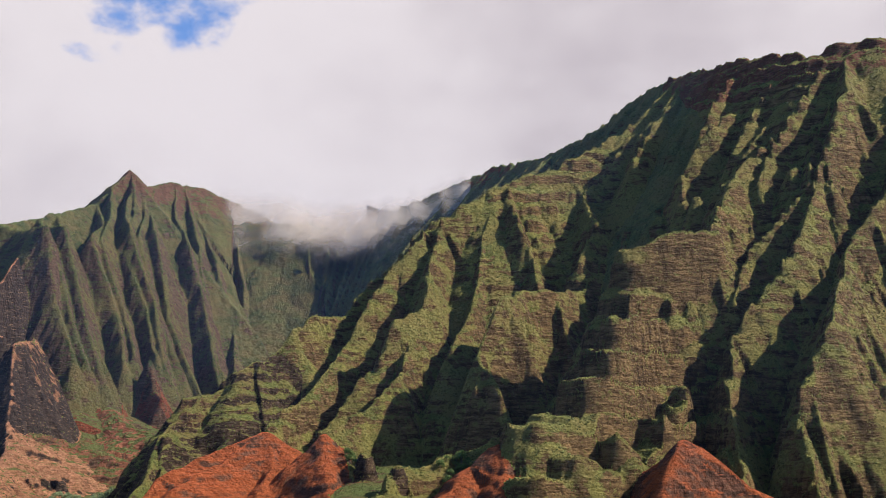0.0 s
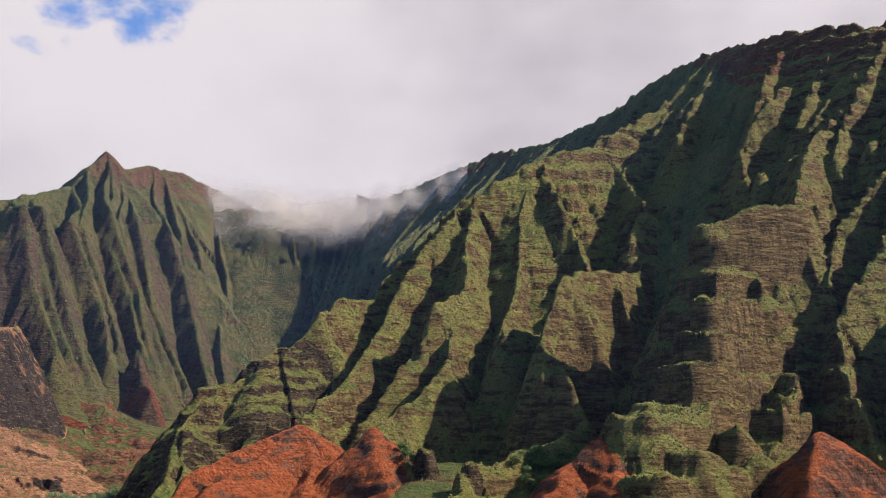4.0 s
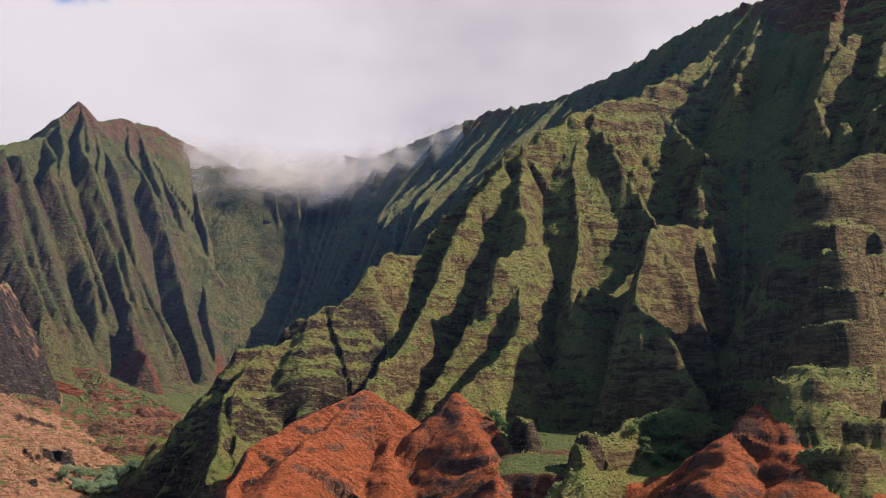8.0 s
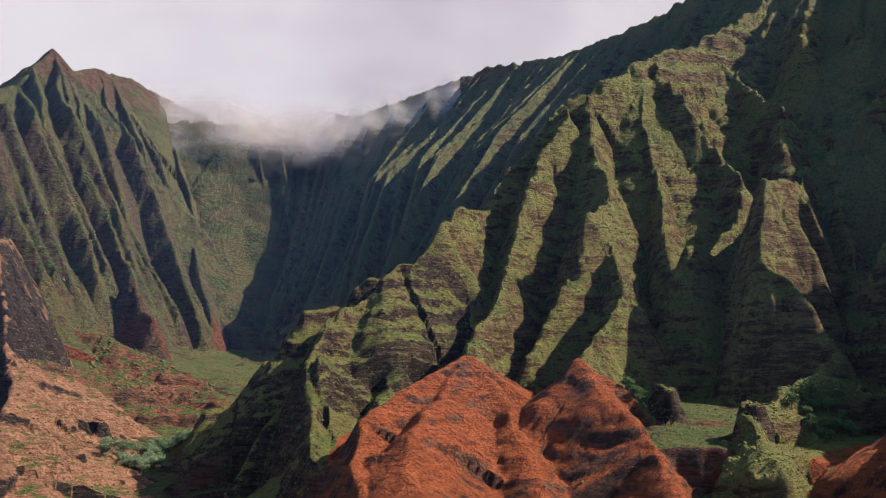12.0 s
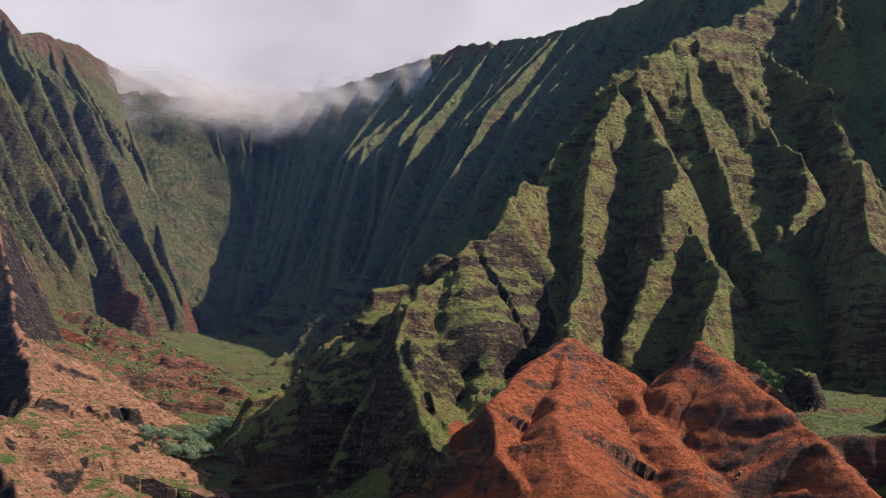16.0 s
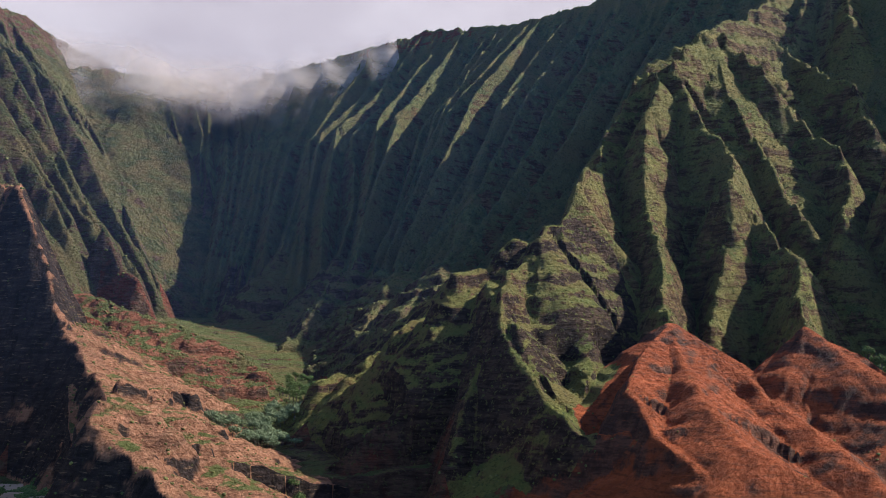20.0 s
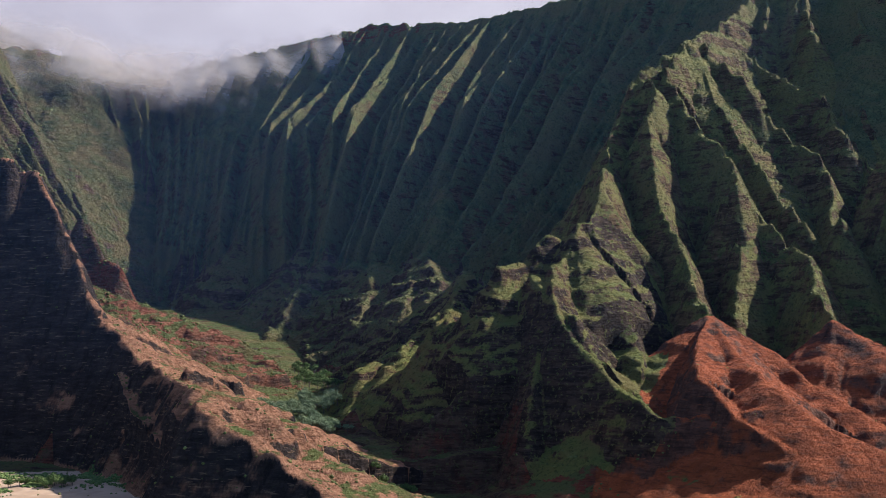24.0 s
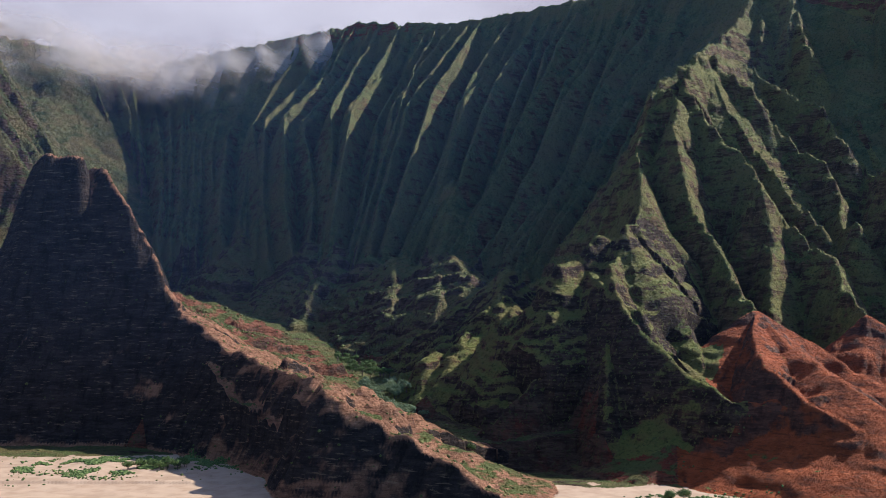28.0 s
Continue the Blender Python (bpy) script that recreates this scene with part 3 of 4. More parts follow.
# red-brown shoulder in the valley
ridge("valley_ridge", [(-640, 1990, 225), (-581, 1880, 195), (-534, 1848, 180), (-462, 1794, 141), (-419, 1709, 98)], 0.62, flute=4, wave=26, only=EAST)
ridge("valley_ridge", [(-655, 1650, 165), (-590, 1690, 150), (-486, 1650, 112), (-440, 1600, 82)], 0.58, flute=4, wave=26, only=EAST)
ridge("valley_ridge", [(-640, 1520, 112), (-580, 1520, 92), (-520, 1500, 66)], 0.5, flute=4, wave=26, only=EAST)

# grassy benches between cliff bands
BENCH = np.exp(-((X - 165) / 120) ** 2 - ((Y - 1030) / 120) ** 2)
q = (Z + (fractal(X / 70 + 3, Y / 70, 3) - 0.5) * 22) / 38.0
Z += np.where(OWNER >= 0, (smooth(0.48, 0.76, q - np.floor(q)) - (q - np.floor(q))) * 38.0 * smooth(0.15, 0.6, BENCH), 0)
# stepped terraces on the sunny side of the brown spur
STEPS = np.exp(-((X + 262) / 75) ** 2 - ((Y - 1290) / 95) ** 2)
q = (Z + 0.05 * X + (fractal(X / 60 + 8, Y / 60, 3) - 0.5) * 16) / 17.0
Z += np.where(OWNER >= 0, (smooth(0.42, 0.80, q - np.floor(q)) - (q - np.floor(q))) * 17.0 * 0.22 * smooth(0.2, 0.6, STEPS), 0)
# layers of lava stand out as ledges
SOFT = np.where(np.isin(OWNER, [n for n, o in enumerate(RIDGES) if o in ("headwall", "peak")]), 0.2, np.where(np.isin(OWNER, [n for n, o in enumerate(RIDGES) if o.startswith("red")]), 0.25, 1.0))
SLOPE = np.hypot(np.gradient(Z, GX, axis=1), np.gradient(Z, GY, axis=0))
SOFT = SOFT * (1 - 0.9 * smooth(1.5, 2.4, SLOPE)) * np.where(np.isin(OWNER, [n for n, o in enumerate(RIDGES) if o in ("sea_ridge", "spur", "valley_ridge")]), np.where(X < -560, 0.25, 0.45), 1.0)
DIP = Z + 0.03 * X - 0.02 * Y + (fractal(X / 90, Y / 90, 4, 0.6) - 0.5) * 50
for period, weight in ((29.0, 0.7), (13.0, 0.7)):
    q = DIP / period
    f = q - np.floor(q)
    ledge = (smooth(0.28, 0.76, f) - f) * period
    Z += np.where(OWNER >= 0, ledge * weight * SOFT * smooth(0.35, 0.62, fractal(X / 60 + 5, Y / 60 + period, 3)), 0)
ROUGH = np.where(np.isin(OWNER, [n for n, o in enumerate(RIDGES) if o in ('massif', 'buttress', 'tower', 'headwall', 'peak')]), 0.55, np.where(np.isin(OWNER, [n for n, o in enumerate(RIDGES) if o.startswith('red')]), 0.12, 0.45))
Z += np.where(OWNER >= 0, (0.5 - np.abs(fractal(X / 34 + 3, Y / 34, 3, 0.55) - 0.5) * 3.4) * -9.0 * ROUGH * smooth(8, 40, Z), 0)
Z += np.where(OWNER >= 0, (fractal(X / 12, Y / 12, 4, 0.68) - 0.5) * (3.0 + 2.5 * smooth(5, 45, Z)) * np.where(np.isin(OWNER, [n for n, o in enumerate(RIDGES) if o.startswith("red")]), 0.45, 1.0), (fractal(X / 9, Y / 9, 4, 0.6) - 0.5) * 0.8)

P = np.stack([X, Y, Z], -1) * UNIT
gu, gv = np.gradient(P, axis=1), np.gradient(P, axis=0)
N = np.cross(gu, gv)
N /= np.linalg.norm(N, axis=-1, keepdims=True)
ny, nx = X.shape
ids = np.arange(ny * nx).reshape(ny, nx)
QUADS = np.stack([ids[:-1, :-1], ids[:-1, 1:], ids[1:, 1:], ids[1:, :-1]], -1).reshape(-1, 4)
CORNER = np.stack([Z[:-1, :-1], Z[:-1, 1:], Z[1:, 1:], Z[1:, :-1]])
QO = np.take_along_axis(np.stack([OWNER[:-1, :-1], OWNER[:-1, 1:], OWNER[1:, 1:], OWNER[1:, :-1]]), CORNER.argmax(0)[None], 0)[0]


def pieces(owner):
    """Labels the connected patches of cells with one owner."""
    at = np.arange(owner.size).reshape(owner.shape)
    across, down = owner[:, 1:] == owner[:, :-1], owner[1:] == owner[:-1]
    one = np.concatenate([at[:, 1:][across], at[1:][down]])
    two = np.concatenate([at[:, :-1][across], at[:-1][down]])
    lab = np.arange(owner.size)
    while True:
        p, q_ = lab[one], lab[two]
        live = p != q_
        if not live.any():
            return lab.reshape(owner.shape)
        one, two, p, q_ = one[live], two[live], p[live], q_[live]
        lab[np.maximum(p, q_)] = np.minimum(p, q_)
        while True:
            nearer = lab[lab]
            if (nearer == lab).all():
                break
            lab = nearer


for sweep in range(4):
    LAB = pieces(QO)
    small = np.bincount(LAB.ravel(), minlength=LAB.size)[LAB] < np.where(np.isin(QO, [n for n, o in enumerate(RIDGES) if o.startswith("pinnacle")]), 3, 1400)
    if not small.any():
        break
    for _ in range(40):
        for way in ((0, 1), (0, -1), (1, 1), (1, -1)):
            moved, free = np.roll(QO, way[1], way[0]), np.roll(small, way[1], way[0])
            take = small & ~free
            QO, small = np.where(take, moved, QO), small & ~take
LAB = pieces(QO)
QUAD_OWNER, QUAD_LAB = QO.ravel(), LAB.ravel()


def sheet(name, quads, material, parent=None):
    used, back = np.unique(quads, return_inverse=True)
    mesh = bpy.data.meshes.new(name)
    mesh.vertices.add(len(used))
    mesh.vertices.foreach_set("co", P.reshape(-1, 3)[used].ravel().astype(np.float32))
    mesh.loops.add(quads.size)
    mesh.loops.foreach_set("vertex_index", back.ravel().astype(np.int32))
    mesh.polygons.add(len(quads))
    mesh.polygons.foreach_set("loop_start", np.arange(0, quads.size, 4, dtype=np.int32))
    mesh.polygons.foreach_set("use_smooth", np.ones(len(quads), bool))
    mesh.update(calc_edges=True)
    mesh.normals_split_custom_set_from_vertices(N.reshape(-1, 3)[used])
    mesh.materials.append(material)
    ob = new(name, mesh)
    ob.parent = parent
    return ob


MOUNTAINS = {
    "headwall": ("valley_headwall", "rib", mat_wall, "dark green ribbed valley headwall under low cloud", "cliff"),
    "talus": ("talus_cone", "slope", mat_talus, "olive grassy talus cones at the foot of the valley headwall", "hill"),
    "peak": ("mountain_peak", "rib", mat_peak, "pointed red-brown mountain peak above fluted green cliffs", "mountain"),
    "massif": ("mountain_massif", "spur", mat_massif, "green knife-edged ridges of layered basalt above red hills", "mountain"),
    "spur": ("rock_spur", "spur", mat_brown, "brown layered rock spur with grassy ledges above the beach", "ridge"),
    "red_hill": ("red_hill", "slope", mat_red, "bare bright red earth hill below a green spur", "hill"),
    "red_hill.001": ("red_hill", "slope", mat_red, "gullied red earth hill beside a grassy hollow", "hill"),
    "red_hill.002": ("red_hill", "slope", mat_red, "small red earth hill under grassy rock terraces", "hill"),
    "red_hill.003": ("red_hill", "slope", mat_red, "low red earth hill at the foot of a rock buttress", "hill"),
    "buttress": ("cliff_buttress", "spur", mat_buttress, "steep green and brown sea cliff buttresses with deep gullies", "cliff"),
    "tower": ("rock_tower", "spur", mat_massif, "ragged rock tower with a grassy knoll at its foot", "rock"),
    "pinnacle": ("rock_pinnacle", "block", mat_brown, "small brown rock pinnacle standing on the grassy knoll", "rock"),
    "pinnacle.001": ("rock_pinnacle", "block", mat_brown, "narrow brown rock pinnacle beside trees below the cliff", "rock"),
    "sea_ridge": ("sea_ridge", "spur", mat_sea_ridge, "orange rock ridge falling to the beach with a dark cliff", "ridge"),
    "valley_ridge": ("valley_shoulder", "slope", mat_valley, "low red-brown shoulder above the valley floor", "hill"),
}
INSHORE = ((X < -585) & (Z < 17) & (Y < 1600))[:-1, :-1].ravel() | (np.maximum(Z[:-1, :-1], Z[1:, 1:]) < 9.5).ravel() & (SLOPE[:-1, :-1] < 0.5).ravel() & (INLAND[:-1, :-1] < 100 + 40 * (X[:-1, :-1] < -640) + 56 * fractal(X / 30, Y / 30, 3)[:-1, :-1]).ravel()
BEACH = sheet("beach", QUADS[(QUAD_OWNER < 0) & INSHORE], mat_sand)
tagged(BEACH, "pale sandy beach below the cliffs", "beach", kind="structure")
GROUND = sheet("ground", QUADS[(QUAD_OWNER < 0) & ~INSHORE], mat_floor)
tagged(GROUND, "grassy valley floor and shore between the ridges", "ground", kind="structure")
for key, (name, piece, material, label, category) in MOUNTAINS.items():
    thing = tagged(new(name), label, category)
    for index in [n for n, owner in enumerate(RIDGES) if owner == key]:
        for patch in np.unique(QUAD_LAB[QUAD_OWNER == index]):
            sheet(piece, QUADS[QUAD_LAB == patch], material, thing)

# ---- sea ----
mesh = bpy.data.meshes.new("sea")
mesh.from_pydata([(-4800, -4800, 0), (4800, -4800, 0), (4800, 4800, 0), (-4800, 4800, 0)], [], [(0, 1, 2, 3)])
mesh.materials.append(mat_sea)
tagged(new("sea", mesh), "blue-green sea off the beach", "water", kind="structure")

# ---- low growth ----
def scrub(name, label, count, keep, size, material, seed):
    """Many small bushes scattered over the land, as one mesh."""
    r = np.random.default_rng(seed)
    area = np.diff(GX)[None, :] * np.diff(GY)[:, None]
    weight = (area * keep[:-1, :-1]).ravel()
    cell = r.choice(len(weight), count, p=weight / weight.sum())
    j, i = np.divmod(cell, nx - 1)
    f, g = r.random(count)[:, None], r.random(count)[:, None]
    root = (P[j, i] * (1 - f) + P[j, i + 1] * f) * (1 - g) + (P[j + 1, i] * (1 - f) + P[j + 1, i + 1] * f) * g
    bm = bmesh.new()
    bmesh.ops.create_icosphere(bm, subdivisions=1, radius=1.0)
    base = np.array([v.co[:] for v in bm.verts])
    tris = np.array([[v.index for v in f_.verts] for f_ in bm.faces])
    bm.free()
    k = len(base)
    scale = r.uniform(size[0], size[1], count) * r.uniform(0.6, 1.2, count)
    spin = r.uniform(0, 6.28, count)
    shape = base[None] * (1 + r.uniform(-0.38, 0.38, (count, k, 1)))
    c, s_ = np.cos(spin)[:, None], np.sin(spin)[:, None]
    body = np.stack([shape[..., 0] * c - shape[..., 1] * s_, shape[..., 0] * s_ + shape[..., 1] * c, shape[..., 2] * 0.75], -1)
    co = body * scale[:, None, None] + root[:, None] + np.array([0, 0, 0.25]) * scale[:, None, None]
    mesh = bpy.data.meshes.new(name)
    mesh.vertices.add(count * k)
    mesh.vertices.foreach_set("co", co.ravel().astype(np.float32))
    face = (tris[None] + (np.arange(count) * k)[:, None, None]).reshape(-1, 3)
    mesh.loops.add(face.size)
    mesh.loops.foreach_set("vertex_index", face.ravel().astype(np.int32))
    mesh.polygons.add(len(face))
    mesh.polygons.foreach_set("loop_start", np.arange(0, face.size, 3, dtype=np.int32))
    mesh.update(calc_edges=True)
    mesh.materials.append(material)
    return tagged(new(name, mesh), label, "shrubs", kind="stuff")


def foliage(name, dark, light):
    m, t, b = start(name)
    g = t.nodes.new("ShaderNodeNewGeometry")
    tint = mix(t, g.outputs["Random Per Island"], dark, light)
    t.links.new(mix(t, step(t, noise_node(t, g.outputs["Position"], 1.1, 3), 0.4, 0.7), tint, tuple(c * 0.75 for c in dark)), b.inputs["Base Color"])
    b.inputs["Roughness"].default_value = 0.85
    b.inputs["Specular IOR Level"].default_value = 0.15
    return m


mat_scrub = foliage("scrub_leaves", (0.095, 0.108, 0.030), (0.230, 0.210, 0.055))
patchy = 0.55 + 0.45 * smooth(0.40, 0.62, fractal(X / 45 + 11, Y / 45 + 3, 4))
red_land = np.isin(OWNER, [n for n, owner in enumerate(RIDGES) if owner.startswith("red_hill")])
near = (Y < 1750) & (X > -900) & (X < 650) & (Z > 8)
bare = np.isin(OWNER, [n for n, owner in enumerate(RIDGES) if owner in ("spur", "sea_ridge", "pinnacle", "pinnacle.001")])
scrub("scrub", "low green scrub scattered over the slopes", 24000, near * np.where(OWNER < 0, 0.06, 1.0) * ~red_land * (1 - 0.8 * bare) * patchy * smooth(0.25, 0.6, N[..., 2]), (0.4, 1.25), mat_scrub, 5)
far = (Y >= 1750) & (Y < 3200) & (X > -1200) & (X < 600)
scrub("scrub", "dark green bushes on the far valley walls", 11000, far * np.where(OWNER < 0, 0.12, 1.0) * patchy * smooth(0.2, 0.5, N[..., 2]), (0.8, 2.2), mat_scrub, 6)


def spot(x, y, rx, ry):
    return np.exp(-(((X - x) / rx) ** 2) - ((Y - y) / ry) ** 2)


mat_dune = foliage("dune_leaves", (0.06, 0.095, 0.022), (0.16, 0.19, 0.05))
dunes = spot(-735, 1435, 50, 16) + spot(-690, 1465, 40, 14) + 0.5 * spot(-665, 1420, 14, 50) + 0.6 * spot(-440, 1092, 16, 12) + 0.5 * spot(-462, 1112, 18, 10) + spot(-800, 1490, 50, 14) + 0.5 * spot(-410, 1075, 14, 10)
dunes = dunes * smooth(0.50, 0.56, fractal(X / 16 + 4, Y / 16 + 9, 3)) * smooth(0.5, 0.8, N[..., 2]) * (Z < 25) * (Z > 1.5)
scrub("scrub", "bright green low shrubs on the beach dunes", 6000, dunes, (0.5, 1.3), mat_dune, 8)


# ---- trees ----
def wood(name, colour):
    m, t, b = start(name)
    g = t.nodes.new("ShaderNodeNewGeometry")
    t.links.new(mix(t, noise_node(t, scaled(t, g.outputs["Position"], 6, 6, 0.8), 1.0, 4), colour, tuple(c * 0.5 for c in colour)), b.inputs["Base Color"])
    b.inputs["Roughness"].default_value = 0.9
    return m


mat_bark = wood("bark", (0.16, 0.12, 0.09))
mat_pale = foliage("pale_leaves", (0.125, 0.165, 0.07), (0.28, 0.32, 0.16))
mat_leaf = foliage("green_leaves", (0.065, 0.10, 0.024), (0.165, 0.21, 0.055))


def tube(bm, a, b, ra, rb, sides=6):
    a, b = Vector(a), Vector(b)
    q = (b - a).to_track_quat("Z", "Y")
    rings = []
    for p, r in ((a, ra), (b, rb)):
        rings.append([bm.verts.new(p + q @ Vector((r * math.cos(6.2832 * k / sides), r * math.sin(6.2832 * k / sides), 0))) for k in range(sides)])
    for k in range(sides):
        bm.faces.new((rings[0][k], rings[0][(k + 1) % sides], rings[1][(k + 1) % sides], rings[1][k]))
    bm.faces.new(rings[1])


def part(name, bm, material, parent, label=""):
    mesh = bpy.data.meshes.new(name)
    bm.to_mesh(mesh)
    bm.free()
    mesh.materials.append(material)
    ob = new(name, mesh)
    ob.parent = parent
    return tagged(ob, label)


def tree(name, label, height, spread, material, seed):
    """Trunk, limbs and a loose crown of leaf clumps."""
    r = random.Random(seed)
    thing = tagged(new(name), label, "tree", group=name + " grove")
    bm = bmesh.new()
    fork = (r.uniform(-0.3, 0.3), r.uniform(-0.3, 0.3), height * 0.42)
    tube(bm, (0, 0, -1.0), fork, height * 0.045, height * 0.03)
    tips = []
    for k in range(6):
        turn, out = k * 1.05 + r.uniform(-0.4, 0.4), r.uniform(0.35, 0.8) * spread
        tip = (math.cos(turn) * out, math.sin(turn) * out, height * r.uniform(0.62, 0.92))
        tube(bm, fork, tip, height * 0.022, height * 0.008, 5)
        tips.append(tip)
    tips.append((0, 0, height * 0.92))
    part("trunk", bm, mat_bark, thing)
    bm = bmesh.new()
    for tip in tips:
        lobe = r.uniform(0.34, 0.55) * spread
        for _ in range(64):
            d = Vector((r.gauss(0, 1), r.gauss(0, 1), r.gauss(0, 0.8))).normalized() * lobe * r.uniform(0.55, 1.0)
            c = Vector(tip) + d
            size = r.uniform(0.12, 0.28) * lobe
            n = (d.normalized() + Vector((r.uniform(-0.7, 0.7), r.uniform(-0.7, 0.7), r.uniform(-0.2, 0.9)))).normalized()
            q = n.to_track_quat("Z", "Y")
            ring = [bm.verts.new(c + q @ Vector((size * math.cos(1.2566 * k) * r.uniform(0.6, 1.1), size * math.sin(1.2566 * k) * r.uniform(0.6, 1.1), r.uniform(-0.15, 0.15) * size))) for k in range(5)]
            peak_v = bm.verts.new(c + q @ Vector((0, 0, size * 0.35)))
            for k in range(5):
                bm.faces.new((ring[k], ring[(k + 1) % 5], peak_v))
    part("crown", bm, material, thing)
    return thing


def height_at(x, y):
    """The land's height, all in metres."""
    x, y = x / UNIT, y / UNIT
    i, j = int(np.clip(np.searchsorted(GX, x) - 1, 0, nx - 2)), int(np.clip(np.searchsorted(GY, y) - 1, 0, ny - 2))
    f, g = (x - GX[i]) / (GX[i + 1] - GX[i]), (y - GY[j]) / (GY[j + 1] - GY[j])
    return ((Z[j, i] * (1 - f) + Z[j, i + 1] * f) * (1 - g) + (Z[j + 1, i] * (1 - f) + Z[j + 1, i + 1] * f) * g) * UNIT


def grove(sorts, spots, count, seed, low=2.0):
    """Trees scattered round the given plan spots (x, y, radius x, radius y)."""
    r = random.Random(seed)
    for n in range(count):
        cx, cy, rx, ry = spots[n % len(spots)]
        turn, out = r.uniform(0, 6.2832), math.sqrt(r.random())
        x, y = (cx + math.cos(turn) * out * rx) * UNIT, (cy + math.sin(turn) * out * ry) * UNIT
        z = height_at(x, y)
        if z < low:
            continue
        kind = r.choice(sorts)
        pose_at = pose(x, y, z - 0.2, 0, 0, r.uniform(0, 360))
        size = r.uniform(0.7, 1.25)
        made = copy_thing(kind, pose_at)
        made.scale = (size, size, size * r.uniform(0.85, 1.15))


pale = [tree("kukui_tree", "pale green broad-leaved tree on the valley floor", 8.0, 4.4, mat_pale, k) for k in range(3)]
green = [tree("broadleaf_tree", "bright green tree beside the foot of the cliff", 8.0, 4.2, mat_leaf, 10 + k) for k in range(3)]
grove(pale, [(-505, 1468, 38, 42), (-478, 1505, 30, 40), (-455, 1545, 22, 30), (-495, 1430, 24, 24)], 120, 1)
grove(green, [(20, 1062, 24, 16), (35, 1075, 18, 18), (-92, 1130, 22, 16)], 46, 2)
grove(green, [(-418, 1640, 22, 40), (-395, 1720, 20, 50)], 40, 3)
bush = [tree("beach_tree", "dark green tree behind the beach", 6.0, 3.6, mat_leaf, 30 + k) for k in range(2)]
grove(bush, [(-745, 1440, 22, 8), (-725, 1425, 16, 8), (-490, 1285, 26, 10), (-455, 1105, 12, 6)], 40, 4)
for n, first_tree in enumerate(bush):
    first_tree.matrix_basis = pose((-735 + 12 * n) * UNIT, 1440 * UNIT, height_at((-735 + 12 * n) * UNIT, 1440 * UNIT) - 0.2)
for n, first_tree in enumerate(pale):
    first_tree.matrix_basis = pose((-500 + 14 * n) * UNIT, (1450 + 12 * n) * UNIT, height_at((-500 + 14 * n) * UNIT, (1450 + 12 * n) * UNIT) - 0.2)
for n, first_tree in enumerate(green):
    first_tree.matrix_basis = pose((22 + 9 * n) * UNIT, (1060 + 5 * n) * UNIT, height_at((22 + 9 * n) * UNIT, (1060 + 5 * n) * UNIT) - 0.2)

# ---- low cloud on the rim ----
m = bpy.data.materials.new("cloud_vapour")
m.use_nodes = True
t = m.node_tree
t.nodes.clear()
uv = t.nodes.new("ShaderNodeSeparateXYZ")
t.links.new(t.nodes.new("ShaderNodeUVMap").outputs[0], uv.inputs[0])
where = t.nodes.new("ShaderNodeNewGeometry").outputs["Position"]
wisp = noise_node(t, scaled(t, where, 1, 1, 1.7), 0.011, 7, 0.56)
rise = step(t, uv.outputs[1], 0.0, 0.7)
fade = step(t, math_node(t, "SUBTRACT", 1.0, uv.outputs[1]), 0.0, 0.4)
ends = math_node(t, "MULTIPLY", step(t, uv.outputs[0], 0.0, 0.14), step(t, math_node(t, "SUBTRACT", 1.0, uv.outputs[0]), 0.0, 0.14))
thick = math_node(t, "ADD", math_node(t, "MULTIPLY", rise, 0.75), math_node(t, "MULTIPLY", math_node(t, "SUBTRACT", wisp, 0.5), 1.6))
alpha = math_node(t, "MULTIPLY", math_node(t, "MULTIPLY", step(t, thick, 0.08, 1.0), math_node(t, "MULTIPLY", fade, ends)), 0.75)
front, through_light, clear_air = t.nodes.new("ShaderNodeBsdfDiffuse"), t.nodes.new("ShaderNodeBsdfTranslucent"), t.nodes.new("ShaderNodeBsdfTransparent")
front.inputs[0].default_value = through_light.inputs[0].default_value = (0.78, 0.68, 0.59, 1)
vapour, cut = t.nodes.new("ShaderNodeMixShader"), t.nodes.new("ShaderNodeMixShader")
t.links.new(front.outputs[0], vapour.inputs[1])
t.links.new(through_light.outputs[0], vapour.inputs[2])
t.links.new(alpha, cut.inputs[0])
t.links.new(clear_air.outputs[0], cut.inputs[1])
t.links.new(vapour.outputs[0], cut.inputs[2])
out = t.nodes.new("ShaderNodeOutputMaterial")
t.links.new(cut.outputs[0], out.inputs[0])
mat_cloud = m


def cloud_bank(label, layers):
    """A bank of vapour in thin parallel layers: plan x from, x to, y, foot height at both ends, rise."""
    thing = tagged(new("cloud"), label, "cloud")
    for n, (xa, xb, y, za, zb, rise_by) in enumerate(layers):
        bm = bmesh.new()
        uv_layer = bm.loops.layers.uv.new("UVMap")
        cols, rows_ = 30, 8
        grid = []
        for i in range(cols + 1):
            u = i / cols
            x, z = xa + (xb - xa) * u, za - 118 + (zb - za) * u + 9 * math.sin(i * 0.7 + n * 2.1)
            grid.append([bm.verts.new((x * UNIT, (y + 110 * k / rows_) * UNIT, (z + (rise_by + 75) * k / rows_) * UNIT)) for k in range(rows_ + 1)])
        for i in range(cols):
            for k in range(rows_):
                f = bm.faces.new((grid[i][k], grid[i + 1][k], grid[i + 1][k + 1], grid[i][k + 1]))
                f.smooth = True
                for loop, (a, c) in zip(f.loops, ((i, k), (i + 1, k), (i + 1, k + 1), (i, k + 1))):
                    loop[uv_layer].uv = (a / cols, c / rows_)
        part("vapour", bm, mat_cloud, thing)
    return thing


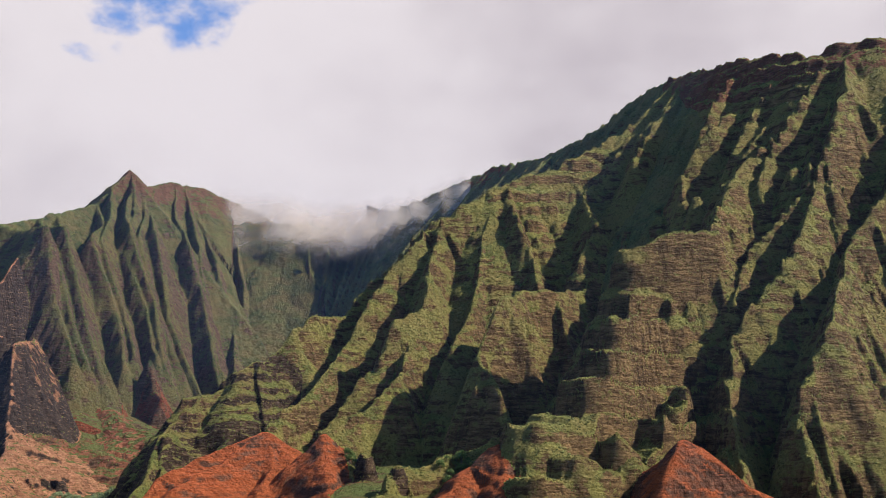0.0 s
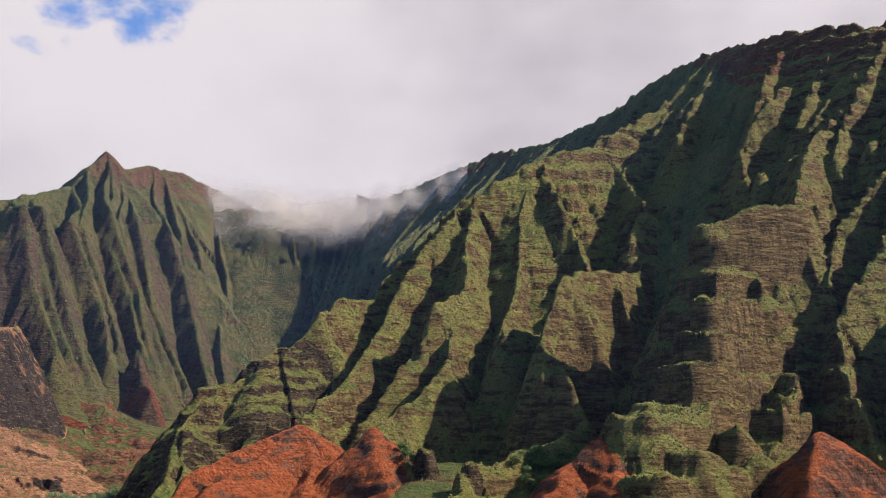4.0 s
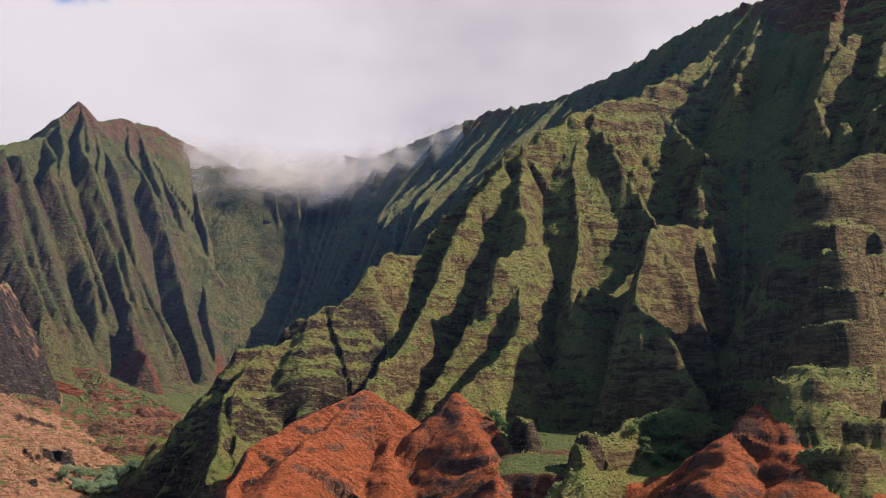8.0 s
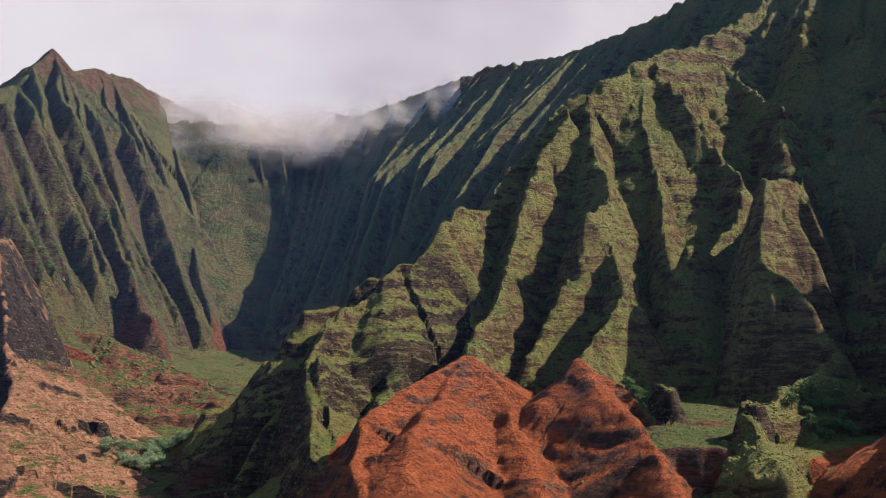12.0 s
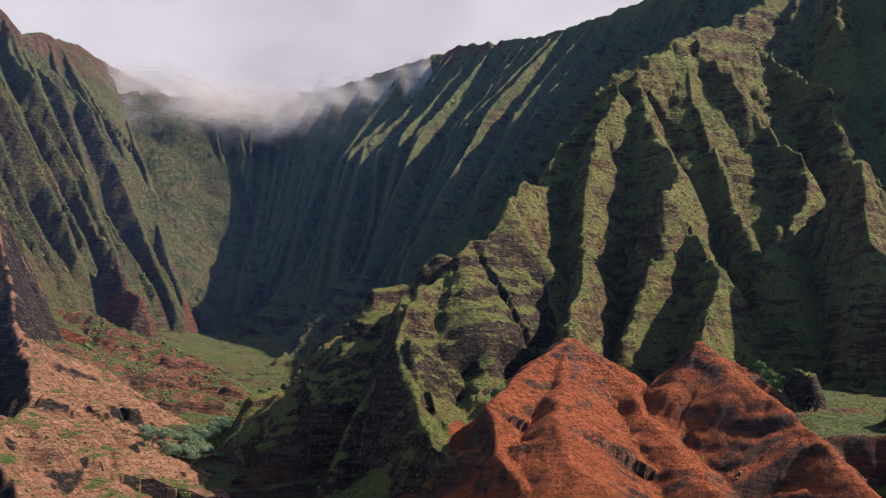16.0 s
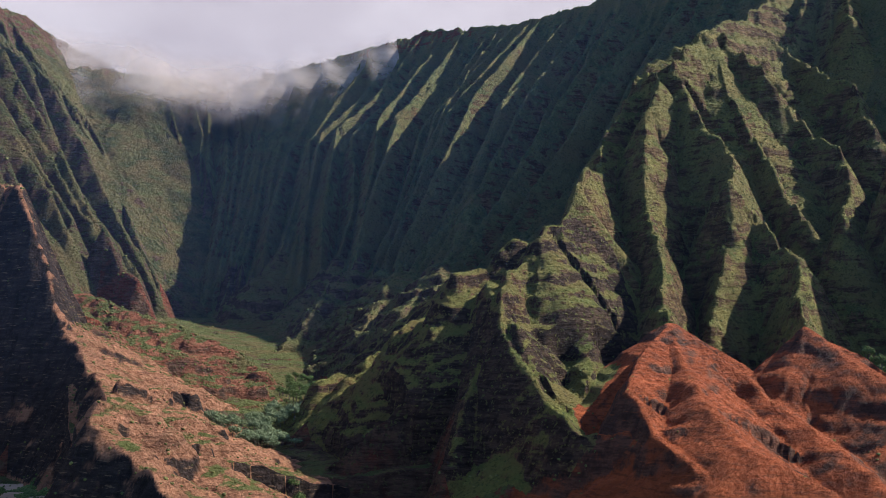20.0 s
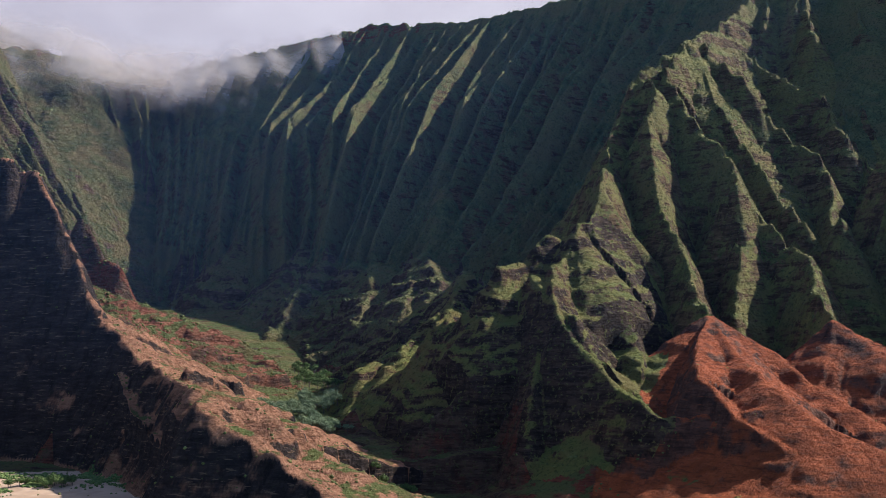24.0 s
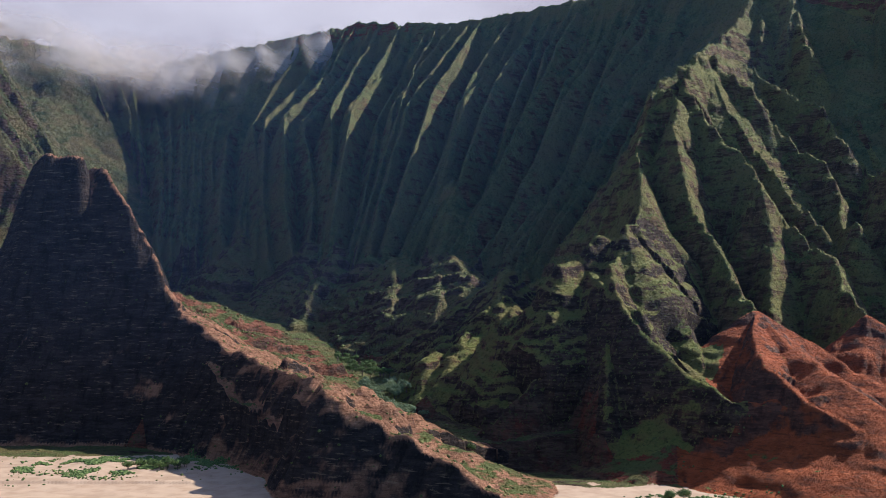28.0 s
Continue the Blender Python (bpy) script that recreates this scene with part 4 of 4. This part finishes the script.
cloud_bank("white cloud lying on the saddle of the rim", [(-760, -60, 3040, 830, 730, 210), (-700, 0, 2990, 825, 730, 200), (-560, 40, 2940, 780, 745, 190), (-430, 90, 2890, 765, 775, 180), (-330, 120, 2840, 750, 800, 170),
                                                               (-220, 170, 2780, 765, 825, 160), (-120, 220, 2720, 790, 840, 150), (-20, 260, 2660, 820, 850, 140)])

# ---- faint blue sheets added to imitate haze over shore and valley ----
m, t, b = start("blue_haze_tint")
m.node_tree.nodes.remove(b)
uv = t.nodes.new("ShaderNodeSeparateXYZ")
t.links.new(t.nodes.new("ShaderNodeUVMap").outputs[0], uv.inputs[0])
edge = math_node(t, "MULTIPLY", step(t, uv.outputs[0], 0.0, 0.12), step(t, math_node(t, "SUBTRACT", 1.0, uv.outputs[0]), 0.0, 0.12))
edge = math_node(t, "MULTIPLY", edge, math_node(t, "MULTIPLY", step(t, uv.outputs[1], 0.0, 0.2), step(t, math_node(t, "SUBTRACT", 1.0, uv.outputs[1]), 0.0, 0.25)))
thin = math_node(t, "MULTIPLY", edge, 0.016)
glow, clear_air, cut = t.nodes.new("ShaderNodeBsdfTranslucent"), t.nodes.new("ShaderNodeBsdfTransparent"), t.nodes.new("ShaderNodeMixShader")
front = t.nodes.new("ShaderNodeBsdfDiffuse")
# haze blue put into the sheets' colour, which cools the dark slopes behind
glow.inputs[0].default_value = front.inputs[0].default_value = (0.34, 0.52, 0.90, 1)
half = t.nodes.new("ShaderNodeMixShader")
t.links.new(front.outputs[0], half.inputs[1])
t.links.new(glow.outputs[0], half.inputs[2])
t.links.new(thin, cut.inputs[0])
t.links.new(clear_air.outputs[0], cut.inputs[1])
t.links.new(half.outputs[0], cut.inputs[2])
t.links.new(cut.outputs[0], [n for n in t.nodes if n.type == "OUTPUT_MATERIAL"][0].inputs[0])
mat_haze = m
haze = tagged(new("haze_sheets"), "faint blue translucent sheets imitating haze over the shore and valley", "haze", kind="stuff")
# four flat tilted sheets across the view, the first in front of the hills
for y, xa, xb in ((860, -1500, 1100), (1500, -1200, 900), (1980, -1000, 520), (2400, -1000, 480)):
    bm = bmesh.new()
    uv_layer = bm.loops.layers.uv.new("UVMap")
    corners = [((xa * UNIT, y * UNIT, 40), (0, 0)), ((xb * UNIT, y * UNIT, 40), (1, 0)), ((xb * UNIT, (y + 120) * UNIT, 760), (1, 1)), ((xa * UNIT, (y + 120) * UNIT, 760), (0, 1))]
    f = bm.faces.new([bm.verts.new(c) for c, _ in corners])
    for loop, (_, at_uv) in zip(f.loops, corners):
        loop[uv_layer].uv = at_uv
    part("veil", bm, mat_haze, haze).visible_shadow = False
